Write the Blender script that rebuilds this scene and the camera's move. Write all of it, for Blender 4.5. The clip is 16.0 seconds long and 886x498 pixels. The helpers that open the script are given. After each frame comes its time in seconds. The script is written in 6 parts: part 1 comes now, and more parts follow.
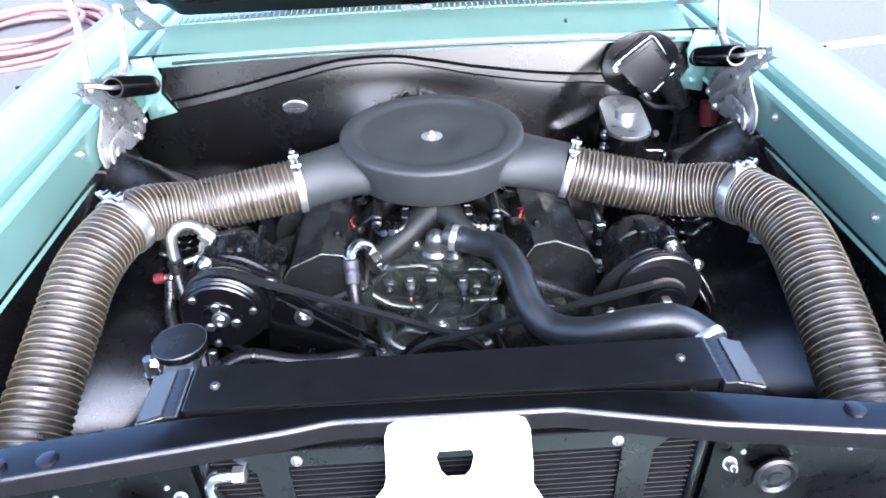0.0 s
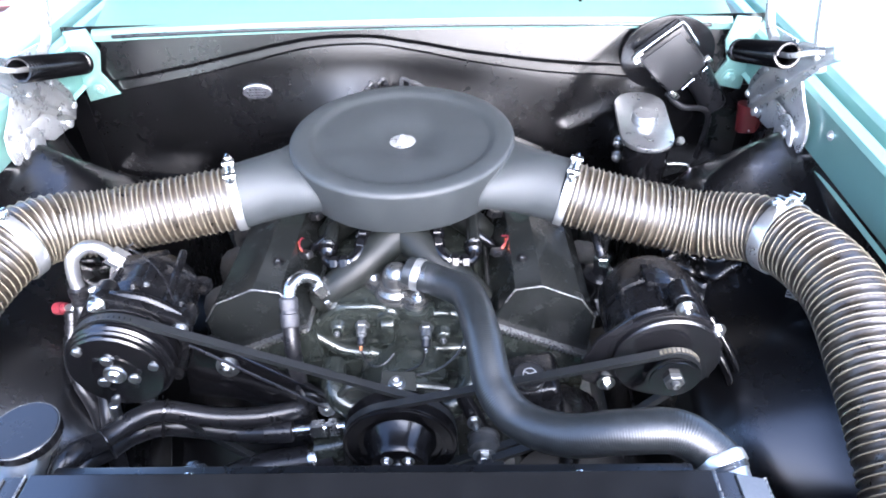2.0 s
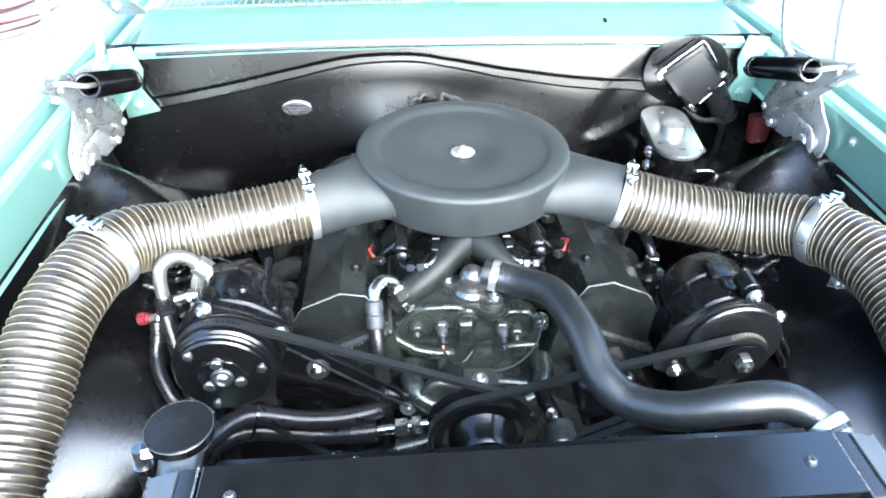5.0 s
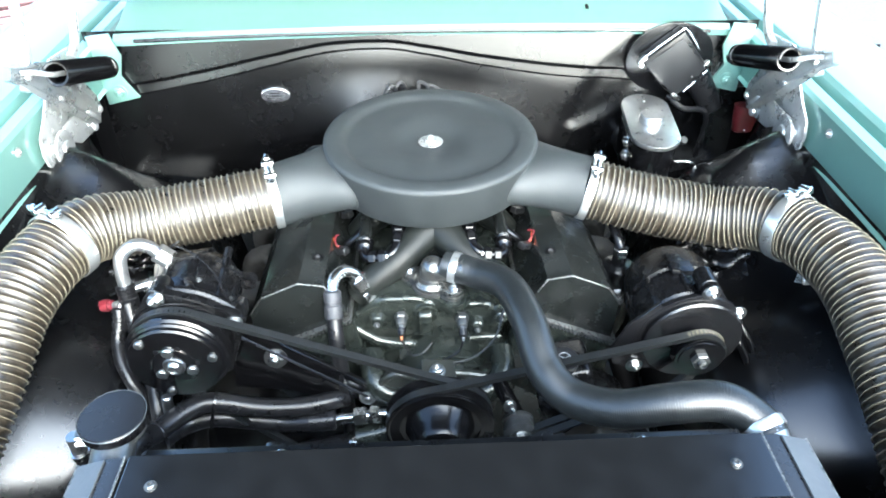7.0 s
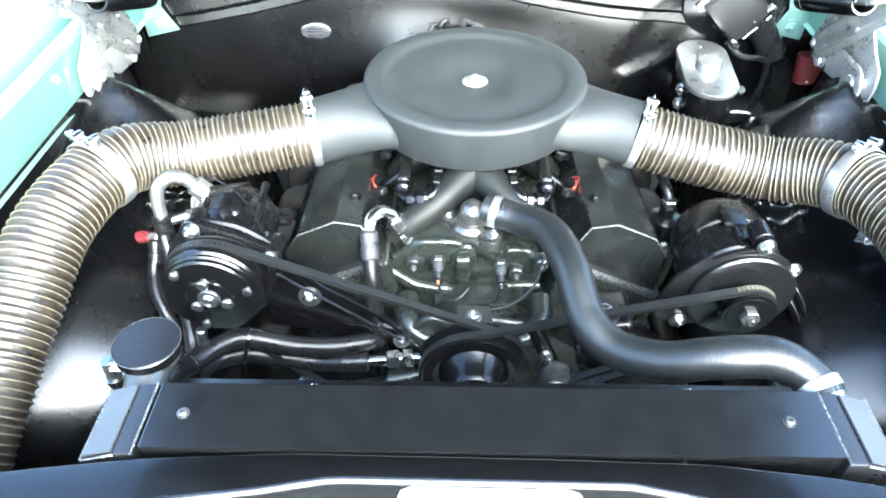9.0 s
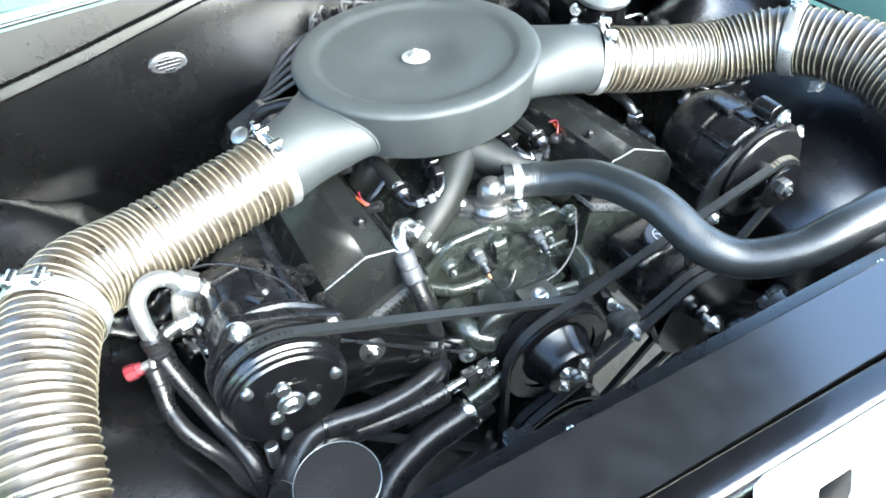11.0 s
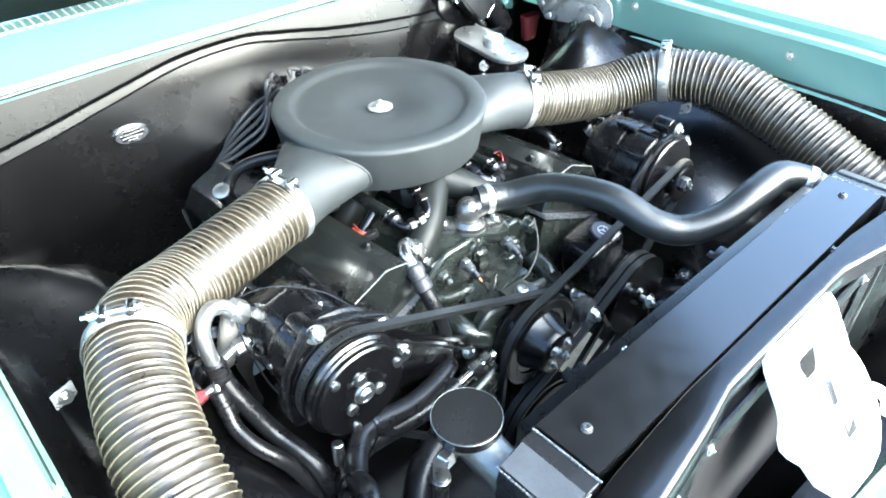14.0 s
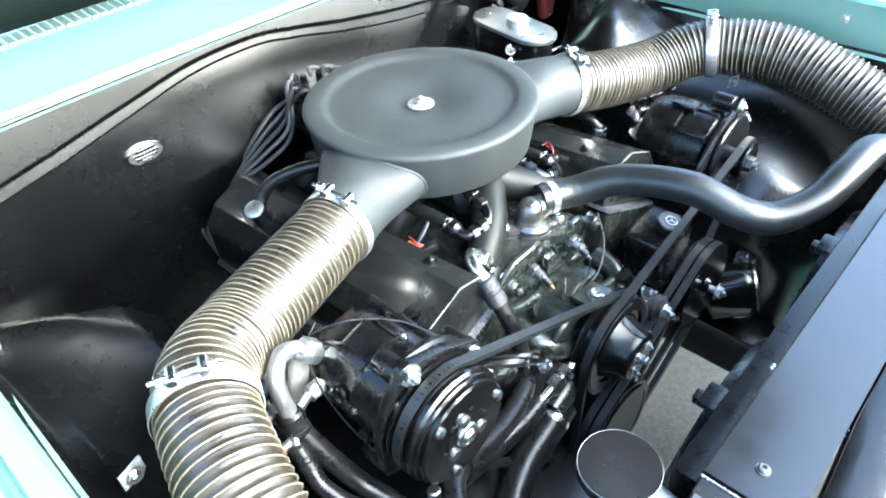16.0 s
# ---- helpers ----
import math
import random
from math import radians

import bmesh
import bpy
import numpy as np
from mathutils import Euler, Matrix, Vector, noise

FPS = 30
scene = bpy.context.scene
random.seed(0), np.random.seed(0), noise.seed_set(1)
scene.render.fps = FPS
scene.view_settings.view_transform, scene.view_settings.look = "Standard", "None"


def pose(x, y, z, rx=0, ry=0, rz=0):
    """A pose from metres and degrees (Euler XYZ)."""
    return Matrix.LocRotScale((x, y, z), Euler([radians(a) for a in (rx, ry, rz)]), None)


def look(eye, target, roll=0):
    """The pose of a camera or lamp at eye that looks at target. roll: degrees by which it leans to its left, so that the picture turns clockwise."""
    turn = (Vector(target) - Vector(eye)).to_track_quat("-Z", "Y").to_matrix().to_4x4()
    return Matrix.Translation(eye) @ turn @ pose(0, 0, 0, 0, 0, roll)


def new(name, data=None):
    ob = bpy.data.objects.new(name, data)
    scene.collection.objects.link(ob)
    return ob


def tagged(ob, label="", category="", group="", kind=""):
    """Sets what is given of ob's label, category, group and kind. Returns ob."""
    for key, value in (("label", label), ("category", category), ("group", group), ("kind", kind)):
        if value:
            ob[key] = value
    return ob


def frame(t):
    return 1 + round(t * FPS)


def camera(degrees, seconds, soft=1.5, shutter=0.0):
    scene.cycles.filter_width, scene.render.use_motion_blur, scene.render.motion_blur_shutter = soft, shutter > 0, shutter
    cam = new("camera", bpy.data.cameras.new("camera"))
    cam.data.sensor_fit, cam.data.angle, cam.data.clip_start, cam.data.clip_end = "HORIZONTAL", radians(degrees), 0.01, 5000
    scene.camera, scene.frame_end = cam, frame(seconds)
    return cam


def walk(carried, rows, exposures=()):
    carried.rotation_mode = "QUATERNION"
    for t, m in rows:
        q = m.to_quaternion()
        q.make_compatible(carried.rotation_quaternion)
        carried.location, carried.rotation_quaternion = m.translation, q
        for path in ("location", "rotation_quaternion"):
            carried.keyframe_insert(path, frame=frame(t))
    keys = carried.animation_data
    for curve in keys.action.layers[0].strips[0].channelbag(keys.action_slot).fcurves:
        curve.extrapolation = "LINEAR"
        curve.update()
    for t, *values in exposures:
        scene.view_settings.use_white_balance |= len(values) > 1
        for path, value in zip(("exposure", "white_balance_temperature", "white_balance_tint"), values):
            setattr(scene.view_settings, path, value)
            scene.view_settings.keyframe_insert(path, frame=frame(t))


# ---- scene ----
cam = camera(66.1, 16.0, 1.8)
PATH = [
    (0, (-0.018, -1.196, 1.566), (0.024, 0.439, 0.415), -2.4),
    (0.5, (-0.027, -1.185, 1.546), (0.074, 0.428, 0.368), -2.1),
    (1, (0.018, -1.087, 1.544), (0.118, 0.498, 0.329), -3.5),
    (1.5, (0.068, -0.994, 1.546), (0.115, 0.588, 0.324), -3.1),
    (2, (0.083, -0.949, 1.524), (0.043, 0.618, 0.283), -1.7),
    (2.5, (0.073, -0.931, 1.509), (-0.024, 0.611, 0.239), -1.9),
    (3, (0.064, -0.917, 1.499), (-0.055, 0.577, 0.175), -2.4),
    (3.2, (0.069, -0.918, 1.503), (-0.077, 0.547, 0.149), -3.6),
    (5.3, (-0.124, -1.007, 1.543), (0.032, 0.604, 0.367), 0.5),
    (5.5, (-0.114, -1.005, 1.549), (0.032, 0.611, 0.379), -0.2),
    (6, (-0.058, -0.996, 1.57), (0.026, 0.658, 0.449), -1.7),
    (6.5, (-0.033, -0.994, 1.56), (0.025, 0.635, 0.402), -1.6),
    (7, (-0.02, -0.998, 1.546), (0.043, 0.575, 0.313), -0.2),
    (7.5, (-0.001, -0.999, 1.546), (0.058, 0.563, 0.299), 1.0),
    (8, (0.028, -0.994, 1.546), (0.041, 0.561, 0.287), 1.0),
    (8.5, (0.031, -0.987, 1.519), (-0.013, 0.535, 0.221), 0.0),
    (8.7, (0.012, -0.992, 1.515), (-0.048, 0.513, 0.199), -0.2),
    (10.8, (-0.313, -0.83, 1.47), (0.247, 0.527, 0.111), -4.0),
    (11, (-0.357, -0.814, 1.464), (0.244, 0.494, 0.076), -4.8),
    (11.5, (-0.514, -0.822, 1.47), (0.338, 0.342, 0.084), -6.5),
    (12, (-0.573, -0.817, 1.486), (0.416, 0.324, 0.174), -5.3),
    (12.5, (-0.583, -0.807, 1.49), (0.436, 0.364, 0.229), -3.5),
    (13, (-0.591, -0.821, 1.493), (0.44, 0.352, 0.245), -3.1),
    (13.5, (-0.606, -0.836, 1.495), (0.471, 0.287, 0.238), -0.7),
    (14, (-0.619, -0.827, 1.496), (0.442, 0.336, 0.263), -0.8),
    (14.5, (-0.608, -0.795, 1.491), (0.442, 0.397, 0.277), -1.2),
    (15, (-0.573, -0.74, 1.474), (0.418, 0.512, 0.27), -2.2),
    (15.5, (-0.572, -0.697, 1.453), (0.337, 0.549, 0.179), -2.2),
    (16, (-0.641, -0.668, 1.473), (0.448, 0.42, 0.196), -3.5),
]
walk(cam, [(t, look(eye, target, roll)) for t, eye, target, roll in PATH], [(0, 2.95, 5200, 17), (1, 2.99, 5200, 17), (1.5, 3.25, 5250, 17), (2.5, 3.66, 5250, 17), (3.2, 3.81, 5250, 17), (5.3, 3.44, 5300, 2), (6, 3.2, 5350, 1), (7, 3.4, 5400, 1), (8, 3.76, 5400, 1), (8.7, 3.96, 5400, 1), (10.8, 3.99, 5500, 0), (11.5, 4.02, 5450, 0), (12.2, 3.86, 5450, 0), (13, 3.81, 5450, 0), (16, 3.82, 5450, 0)])


# ---- light ----
world = bpy.data.worlds.new("sky")
scene.world = world
world.use_nodes = True
wn, wl = world.node_tree.nodes, world.node_tree.links
wn.clear()
sky = wn.new("ShaderNodeTexSky")
sky.sky_type, sky.sun_disc = "NISHITA", False
sky.sun_elevation, sky.sun_rotation = radians(34), radians(159)
sky.air_density, sky.dust_density = 1.0, 5.0
bg, wo = wn.new("ShaderNodeBackground"), wn.new("ShaderNodeOutputWorld")
bg.inputs["Strength"].default_value = 0.15
wl.new(sky.outputs[0], bg.inputs[0])
wl.new(bg.outputs[0], wo.inputs[0])

sun = new("sun", bpy.data.lights.new("sun", "SUN"))
sun.data.energy, sun.data.angle, sun.data.color = 1.6, radians(78), (1.0, 0.96, 0.91)
sun.matrix_world = look((1.13, -2.95, 3.0), (0, 0, 0.9))


# ---- materials ----
def mat(name, col, rough=0.5, metal=0.0, var=0.15, scale=30.0, bump=0.0, bump_scale=200.0, coat=0.0, rvar=0.08, col2=None, spec=0.5):
    """A painted, metal or rubber surface: colour and gloss vary at two scales, with a fine relief."""
    m = bpy.data.materials.new(name)
    m.use_nodes = True
    n, l = m.node_tree.nodes, m.node_tree.links
    b = n["Principled BSDF"]
    tc = n.new("ShaderNodeTexCoord")
    big, fine = n.new("ShaderNodeTexNoise"), n.new("ShaderNodeTexNoise")
    big.inputs["Scale"].default_value, big.inputs["Detail"].default_value = scale, 6
    fine.inputs["Scale"].default_value, fine.inputs["Detail"].default_value = scale * 9, 3
    for t in (big, fine):
        l.new(tc.outputs["Object"], t.inputs["Vector"])
    add = n.new("ShaderNodeMath")
    add.operation = "MULTIPLY_ADD"
    l.new(fine.outputs["Fac"], add.inputs[0])
    add.inputs[1].default_value = 0.4
    l.new(big.outputs["Fac"], add.inputs[2])
    ramp = n.new("ShaderNodeMapRange")
    ramp.inputs["From Min"].default_value, ramp.inputs["From Max"].default_value = 0.4, 1.0
    l.new(add.outputs[0], ramp.inputs["Value"])
    mix = n.new("ShaderNodeMix")
    mix.data_type = "RGBA"
    lo = [c * (1 - var) for c in col]
    hi = list(col2) if col2 else [min(1, c * (1 + var)) for c in col]
    mix.inputs["A"].default_value, mix.inputs["B"].default_value = (*lo, 1), (*hi, 1)
    l.new(ramp.outputs[0], mix.inputs["Factor"])
    l.new(mix.outputs["Result"], b.inputs["Base Color"])
    rr = n.new("ShaderNodeMapRange")
    rr.inputs["To Min"].default_value, rr.inputs["To Max"].default_value = max(0.02, rough - rvar), min(1, rough + rvar)
    l.new(ramp.outputs[0], rr.inputs["Value"])
    l.new(rr.outputs[0], b.inputs["Roughness"])
    b.inputs["Metallic"].default_value = metal
    b.inputs["Coat Weight"].default_value, b.inputs["Coat Roughness"].default_value = coat, 0.08
    b.inputs["Specular IOR Level"].default_value = spec
    if bump:
        bn, bp = n.new("ShaderNodeTexNoise"), n.new("ShaderNodeBump")
        bn.inputs["Scale"].default_value, bn.inputs["Detail"].default_value = bump_scale, 4
        bp.inputs["Strength"].default_value, bp.inputs["Distance"].default_value = bump, 0.002
        l.new(tc.outputs["Object"], bn.inputs["Vector"])
        l.new(bn.outputs["Fac"], bp.inputs["Height"])
        l.new(bp.outputs[0], b.inputs["Normal"])
    return m


TEAL = mat("teal_metallic_paint", (0.175, 0.315, 0.278), 0.40, 0.5, 0.05, 6, coat=1.0, rvar=0.03)
SATIN = mat("satin_black_paint", (0.0013, 0.0013, 0.0015), 0.27, 0, 0.25, 8, bump=0.0, coat=0.0, rvar=0.03, spec=0.58)
GLOSS = mat("gloss_black_paint", (0.0022, 0.0022, 0.0025), 0.18, 0, 0.3, 20, bump=0.05, bump_scale=90, rvar=0.05, spec=0.38)
SEMI = mat("semi_gloss_black", (0.004, 0.004, 0.0045), 0.24, 0, 0.3, 60, bump=0.03, bump_scale=300, coat=0.0, rvar=0.04, spec=0.6)
CAST = mat("black_cast_aluminium", (0.0030, 0.0030, 0.0033), 0.27, 0.0, 0.3, 60, bump=0.12, bump_scale=200, spec=0.34)
CRINKLE = mat("black_crinkle_coat", (0.0175, 0.0205, 0.0215), 0.55, 0, 0.15, 25, bump=0.5, bump_scale=700, spec=0.4)
GUN = mat("dark_gunmetal_paint", (0.0095, 0.0106, 0.0102), 0.24, 0.3, 0.2, 35, bump=0.04, bump_scale=150, coat=0.25)
GUNCAST = mat("gunmetal_painted_casting", (0.020, 0.0232, 0.0198), 0.25, 0.45, 0.25, 60, bump=0.10, bump_scale=70, coat=0.12)
RUBBER = mat("black_rubber", (0.006, 0.006, 0.0066), 0.30, 0, 0.3, 50, bump=0.10, bump_scale=400, spec=0.30)
RIBRUB = mat("ribbed_hose_rubber", (0.0085, 0.0098, 0.0104), 0.34, 0, 0.2, 60, bump=0.0, rvar=0.04, spec=0.45)
BELT = mat("belt_rubber", (0.0055, 0.0062, 0.0066), 0.42, 0, 0.3, 80, bump=0.3, bump_scale=500)
FABRIC = mat("duct_fabric", (0.012, 0.0098, 0.0072), 0.36, 0, 0.5, 45, bump=0.3, bump_scale=220, col2=(0.034, 0.027, 0.018), coat=0.0, rvar=0.14)
WIRE = mat("duct_wire", (0.090, 0.080, 0.058), 0.45, 0.0, 0.45, 50)
STEEL = mat("stainless_steel", (0.56, 0.57, 0.56), 0.24, 1.0, 0.1, 60)
BAND = mat("brushed_clamp_band", (0.52, 0.53, 0.52), 0.32, 0.90, 0.15, 60, bump=0.05, bump_scale=300)
BOLT = mat("zinc_bolt", (0.36, 0.37, 0.37), 0.32, 1.0, 0.2, 90)
CHROME = mat("chrome", (0.8, 0.8, 0.8), 0.08, 1.0, 0.05, 60, rvar=0.04)
ZINC = mat("zinc_plated_steel", (0.45, 0.46, 0.455), 0.30, 0.72, 0.2, 40, bump=0.08, bump_scale=90)
ALU = mat("brushed_aluminium", (0.46, 0.47, 0.47), 0.32, 0.95, 0.12, 80, bump=0.05, bump_scale=300)
DULL = mat("dull_cast_metal", (0.10, 0.104, 0.104), 0.36, 0.8, 0.25, 90, bump=0.2, bump_scale=300)
WELD = mat("weld_bead", (0.17, 0.17, 0.165), 0.30, 0.9, 0.4, 300, bump=0.9, bump_scale=500)
BARBLK = mat("crossbar_black_enamel", (0.004, 0.0041, 0.0045), 0.2, 0, 0.2, 30, bump=0.02, bump_scale=200, coat=0.45, rvar=0.04, spec=0.8)
RADBLK = mat("radiator_black", (0.0035, 0.0037, 0.0040), 0.21, 0.0, 0.15, 40, bump=0.01, bump_scale=200, coat=0.0, rvar=0.04, spec=0.80)
TANKBLK = mat("tank_black", (0.008, 0.0085, 0.0095), 0.28, 0.1, 0.25, 18, bump=0.06, bump_scale=400)
CORE = mat("core_fins", (0.003, 0.003, 0.0034), 0.55, 0.0, 0.3, 200, spec=0.2)
WHITE = mat("white_paint", (0.80, 0.80, 0.79), 0.35, 0, 0.04, 15)
FINTUBE = mat("condenser_tube", (0.004, 0.004, 0.0045), 0.6, 0.0, 0.2, 100, spec=0.15)
MATTELID = mat("grey_black_plastic", (0.011, 0.0115, 0.0125), 0.45, 0, 0.15, 30, bump=0.05, bump_scale=400, spec=0.4)
PULLEYBLK = mat("pulley_black_enamel", (0.003, 0.003, 0.0033), 0.22, 0, 0.2, 30, spec=0.30)
MATTE = mat("matte_black_sheet", (0.0035, 0.0037, 0.0042), 0.30, 0, 0.3, 40, bump=0.05, bump_scale=300, spec=0.34)
HOUSING = mat("satin_aluminium_casting", (0.135, 0.135, 0.130), 0.30, 0.9, 0.25, 60, bump=0.06, bump_scale=300)
CAPBLK = mat("worn_black_cap", (0.005, 0.0051, 0.0055), 0.24, 0.0, 0.1, 20, bump=0.02, bump_scale=500, spec=0.42)
# manifold gunmetal, darkened and flattened to hold the air cleaner's shade
RUNNER = mat("shaded_gunmetal_runner", (0.0055, 0.0063, 0.0056), 0.45, 0.0, 0.2, 60, bump=0.12, bump_scale=70, spec=0.18)
PLUGWIRE = mat("plug_wire_rubber", (0.024, 0.024, 0.025), 0.42, 0.0, 0.2, 60)
TANKTOP = mat("sanded_tank_metal", (0.06, 0.064, 0.068), 0.42, 0.5, 0.2, 40, bump=0.1, bump_scale=300)
PLASTIC = mat("black_plastic", (0.0065, 0.0065, 0.007), 0.30, 0, 0.25, 40, bump=0.12, bump_scale=500)
DARKRED = mat("dull_red_plastic", (0.06, 0.004, 0.005), 0.5, 0, 0.25, 40)
RED = mat("red_plastic", (0.075, 0.007, 0.011), 0.4, 0, 0.25, 60)
ORANGE = mat("orange_wire", (0.26, 0.045, 0.010), 0.4, 0, 0.2, 60)
COPPER = mat("copper_crimp", (0.30, 0.11, 0.045), 0.35, 0.8, 0.2, 80)
WRAP = mat("heat_wrap", (0.15, 0.14, 0.125), 0.9, 0, 0.3, 60, bump=0.8, bump_scale=160)
WRAPDARK = mat("dark_header_wrap", (0.022, 0.021, 0.019), 0.9, 0, 0.3, 60, bump=0.8, bump_scale=160)
ANODE = mat("black_anodised_fitting", (0.002, 0.002, 0.0024), 0.17, 0.0, 0.3, 60, spec=0.32)
PUMP = mat("bare_gunmetal_casting", (0.040, 0.043, 0.039), 0.34, 0.6, 0.25, 50, bump=0.25, bump_scale=160, coat=0.2)
ASPHALT = mat("asphalt", (0.088, 0.089, 0.088), 0.9, 0, 0.35, 60, bump=1.0, bump_scale=140)
LINE = mat("road_paint", (0.5, 0.5, 0.49), 0.8, 0, 0.15, 20, bump=0.4, bump_scale=140)
PINK = mat("faded_pink_hose", (0.17, 0.095, 0.095), 0.5, 0, 0.35, 15)
MESHBRAID = mat("braided_sleeve", (0.028, 0.029, 0.032), 0.4, 0.3, 0.5, 300, bump=0.6, bump_scale=600)
EMBLEM = mat("emblem_ink", (0.03, 0.03, 0.033), 0.3, 0, 0.1, 30)
HOODBLK = mat("hood_underside_black", (0.002, 0.002, 0.0023), 0.42, 0, 0.3, 10, bump=0.1, bump_scale=80, spec=0.14)


# ---- building helpers ----
ORG = {}


def thing(name, base, label, category, group="", kind=""):
    ob = new(name)
    ob.location = base
    ob.empty_display_size = 0.02
    ORG[ob] = Vector(base)
    return tagged(ob, label, category, group, kind)


def finish(bm, name, material, smooth=35):
    me = bpy.data.meshes.new(name)
    bmesh.ops.recalc_face_normals(bm, faces=bm.faces[:])
    bm.to_mesh(me)
    bm.free()
    me.materials.append(material)
    if smooth:
        for p in me.polygons:
            p.use_smooth = True
        me.set_sharp_from_angle(angle=radians(smooth))
    return me


def part(name, bm, material, parent=None, label="", smooth=35):
    """One mesh object out of a bmesh in world places, under a thing or a part."""
    if parent:
        bmesh.ops.translate(bm, verts=bm.verts[:], vec=-ORG[parent])
    ob = new(name, finish(bm, name, material, smooth))
    if parent:
        ob.parent = parent
        ORG[ob] = ORG[parent]
    if label:
        tagged(ob, label)
    return ob


def solo(name, bm, material, label, category, group="", kind="", smooth=35):
    """A thing of one mesh, its origin at its base."""
    c = [v.co for v in bm.verts]
    base = Vector((sum(v.x for v in c) / len(c), sum(v.y for v in c) / len(c), min(v.z for v in c)))
    bmesh.ops.translate(bm, verts=bm.verts[:], vec=-base)
    ob = new(name, finish(bm, name, material, smooth))
    ob.location = base
    ORG[ob] = base
    return tagged(ob, label, category, group, kind)


def B():
    return bmesh.new()


def frame_of(d):
    d = Vector(d).normalized()
    up = Vector((0, 0, 1)) if abs(d.z) < 0.9 else Vector((0, 1, 0))
    a = d.cross(up).normalized()
    return a, d.cross(a).normalized()


def ring(bm, c, a, b, ra, rb, seg):
    return [bm.verts.new(c + a * (ra * math.cos(2 * math.pi * i / seg)) + b * (rb * math.sin(2 * math.pi * i / seg))) for i in range(seg)]


def bridge(bm, r0, r1):
    n = len(r0)
    for i in range(n):
        bm.faces.new((r0[i], r0[(i + 1) % n], r1[(i + 1) % n], r1[i]))


def lathe(bm, origin, axis, profile, seg=32, caps=True):
    """Rings along an axis: profile rows of (distance along it, radius)."""
    o, d = Vector(origin), Vector(axis).normalized()
    a, b = frame_of(d)
    last = first = None
    for h, r in profile:
        cur = ring(bm, o + d * h, a, b, max(r, 1e-4), max(r, 1e-4), seg)
        if last:
            bridge(bm, last, cur)
        first, last = first or cur, cur
    if caps:
        bm.faces.new(first)
        bm.faces.new(last)
    return bm


def rod(bm, p0, p1, r0, r1=None, seg=16, ch=0.0):
    p0, p1 = Vector(p0), Vector(p1)
    r1 = r0 if r1 is None else r1
    n = (p1 - p0).length
    prof = [(0, r0), (n, r1)] if not ch else [(0, r0 - ch), (ch, r0), (n - ch, r1), (n, r1 - ch)]
    return lathe(bm, p0, p1 - p0, prof, seg)


def spline(pts, n=10):
    p = [Vector(q) for q in pts]
    q = [2 * p[0] - p[1], *p, 2 * p[-1] - p[-2]]
    out = []
    for i in range(1, len(q) - 2):
        a, b, c, d = q[i - 1:i + 3]
        for k in range(n):
            u = k / n
            out.append(0.5 * (2 * b + (c - a) * u + (2 * a - 5 * b + 4 * c - d) * u * u + (3 * b - a - 3 * c + d) * u ** 3))
    out.append(p[-1])
    return out


def even(pts, step):
    """The same line at even steps."""
    out, left = [pts[0]], step
    for a, b in zip(pts, pts[1:]):
        n = (b - a).length
        pos = 0.0
        while n - pos >= left:
            pos += left
            out.append(a.lerp(b, pos / n))
            left = step
        left -= n - pos
    return out


def frames_along(pts):
    """Places with a side and an up that do not twist."""
    t0 = (pts[1] - pts[0]).normalized()
    a, b = frame_of(t0)
    out = []
    for i, p in enumerate(pts):
        t = (pts[min(i + 1, len(pts) - 1)] - pts[max(i - 1, 0)]).normalized()
        a = (a - t * a.dot(t)).normalized()
        out.append((p, t, a, t.cross(a)))
    return out


def tube(bm, pts, r, seg=12, caps=True):
    last = first = None
    fr = frames_along(pts)
    for i, (p, t, a, b) in enumerate(fr):
        rad = r(i / (len(fr) - 1)) if callable(r) else r
        cur = ring(bm, p, a, b, rad, rad, seg)
        if last:
            bridge(bm, last, cur)
        first, last = first or cur, cur
    if caps:
        bm.faces.new(first)
        bm.faces.new(last)
    return bm


def ribbon(bm, pts, w, h, side):
    """A flat band along a closed line; side is the band's width direction."""
    n, s = len(pts), Vector(side).normalized()
    loops = []
    for i, p in enumerate(pts):
        t = (pts[(i + 1) % n] - pts[i - 1]).normalized()
        o = t.cross(s).normalized()
        loops.append([bm.verts.new(p + s * x * w / 2 + o * y * h / 2) for x, y in ((-1, -1), (1, -1), (0.8, 1), (-0.8, 1))])
    for i in range(n):
        bridge(bm, loops[i], loops[(i + 1) % n])
    return bm


def box(bm, c, size, rot=(0, 0, 0), bevel=0.0, seg=2):
    got = bmesh.ops.create_cube(bm, size=1.0)["verts"]
    bmesh.ops.transform(bm, matrix=pose(*c, *rot) @ Matrix.Diagonal((*size, 1)), verts=got)
    if bevel:
        es = list({e for v in got for e in v.link_edges})
        bmesh.ops.bevel(bm, geom=es, offset=bevel, segments=seg, affect="EDGES", profile=0.5)
    return bm


def prism(bm, poly, vec, bevel=0.0):
    """A closed outline of 3D points pushed along a vector."""
    v = Vector(vec)
    lo = [bm.verts.new(Vector(p)) for p in poly]
    hi = [bm.verts.new(Vector(p) + v) for p in poly]
    f = [bm.faces.new(lo), bm.faces.new(hi)]
    bridge(bm, lo, hi)
    if bevel:
        bmesh.ops.recalc_face_normals(bm, faces=bm.faces[:])
        es = list({e for x in f for e in x.edges})
        bmesh.ops.bevel(bm, geom=es, offset=bevel, segments=2, affect="EDGES", profile=0.5)
    return bm


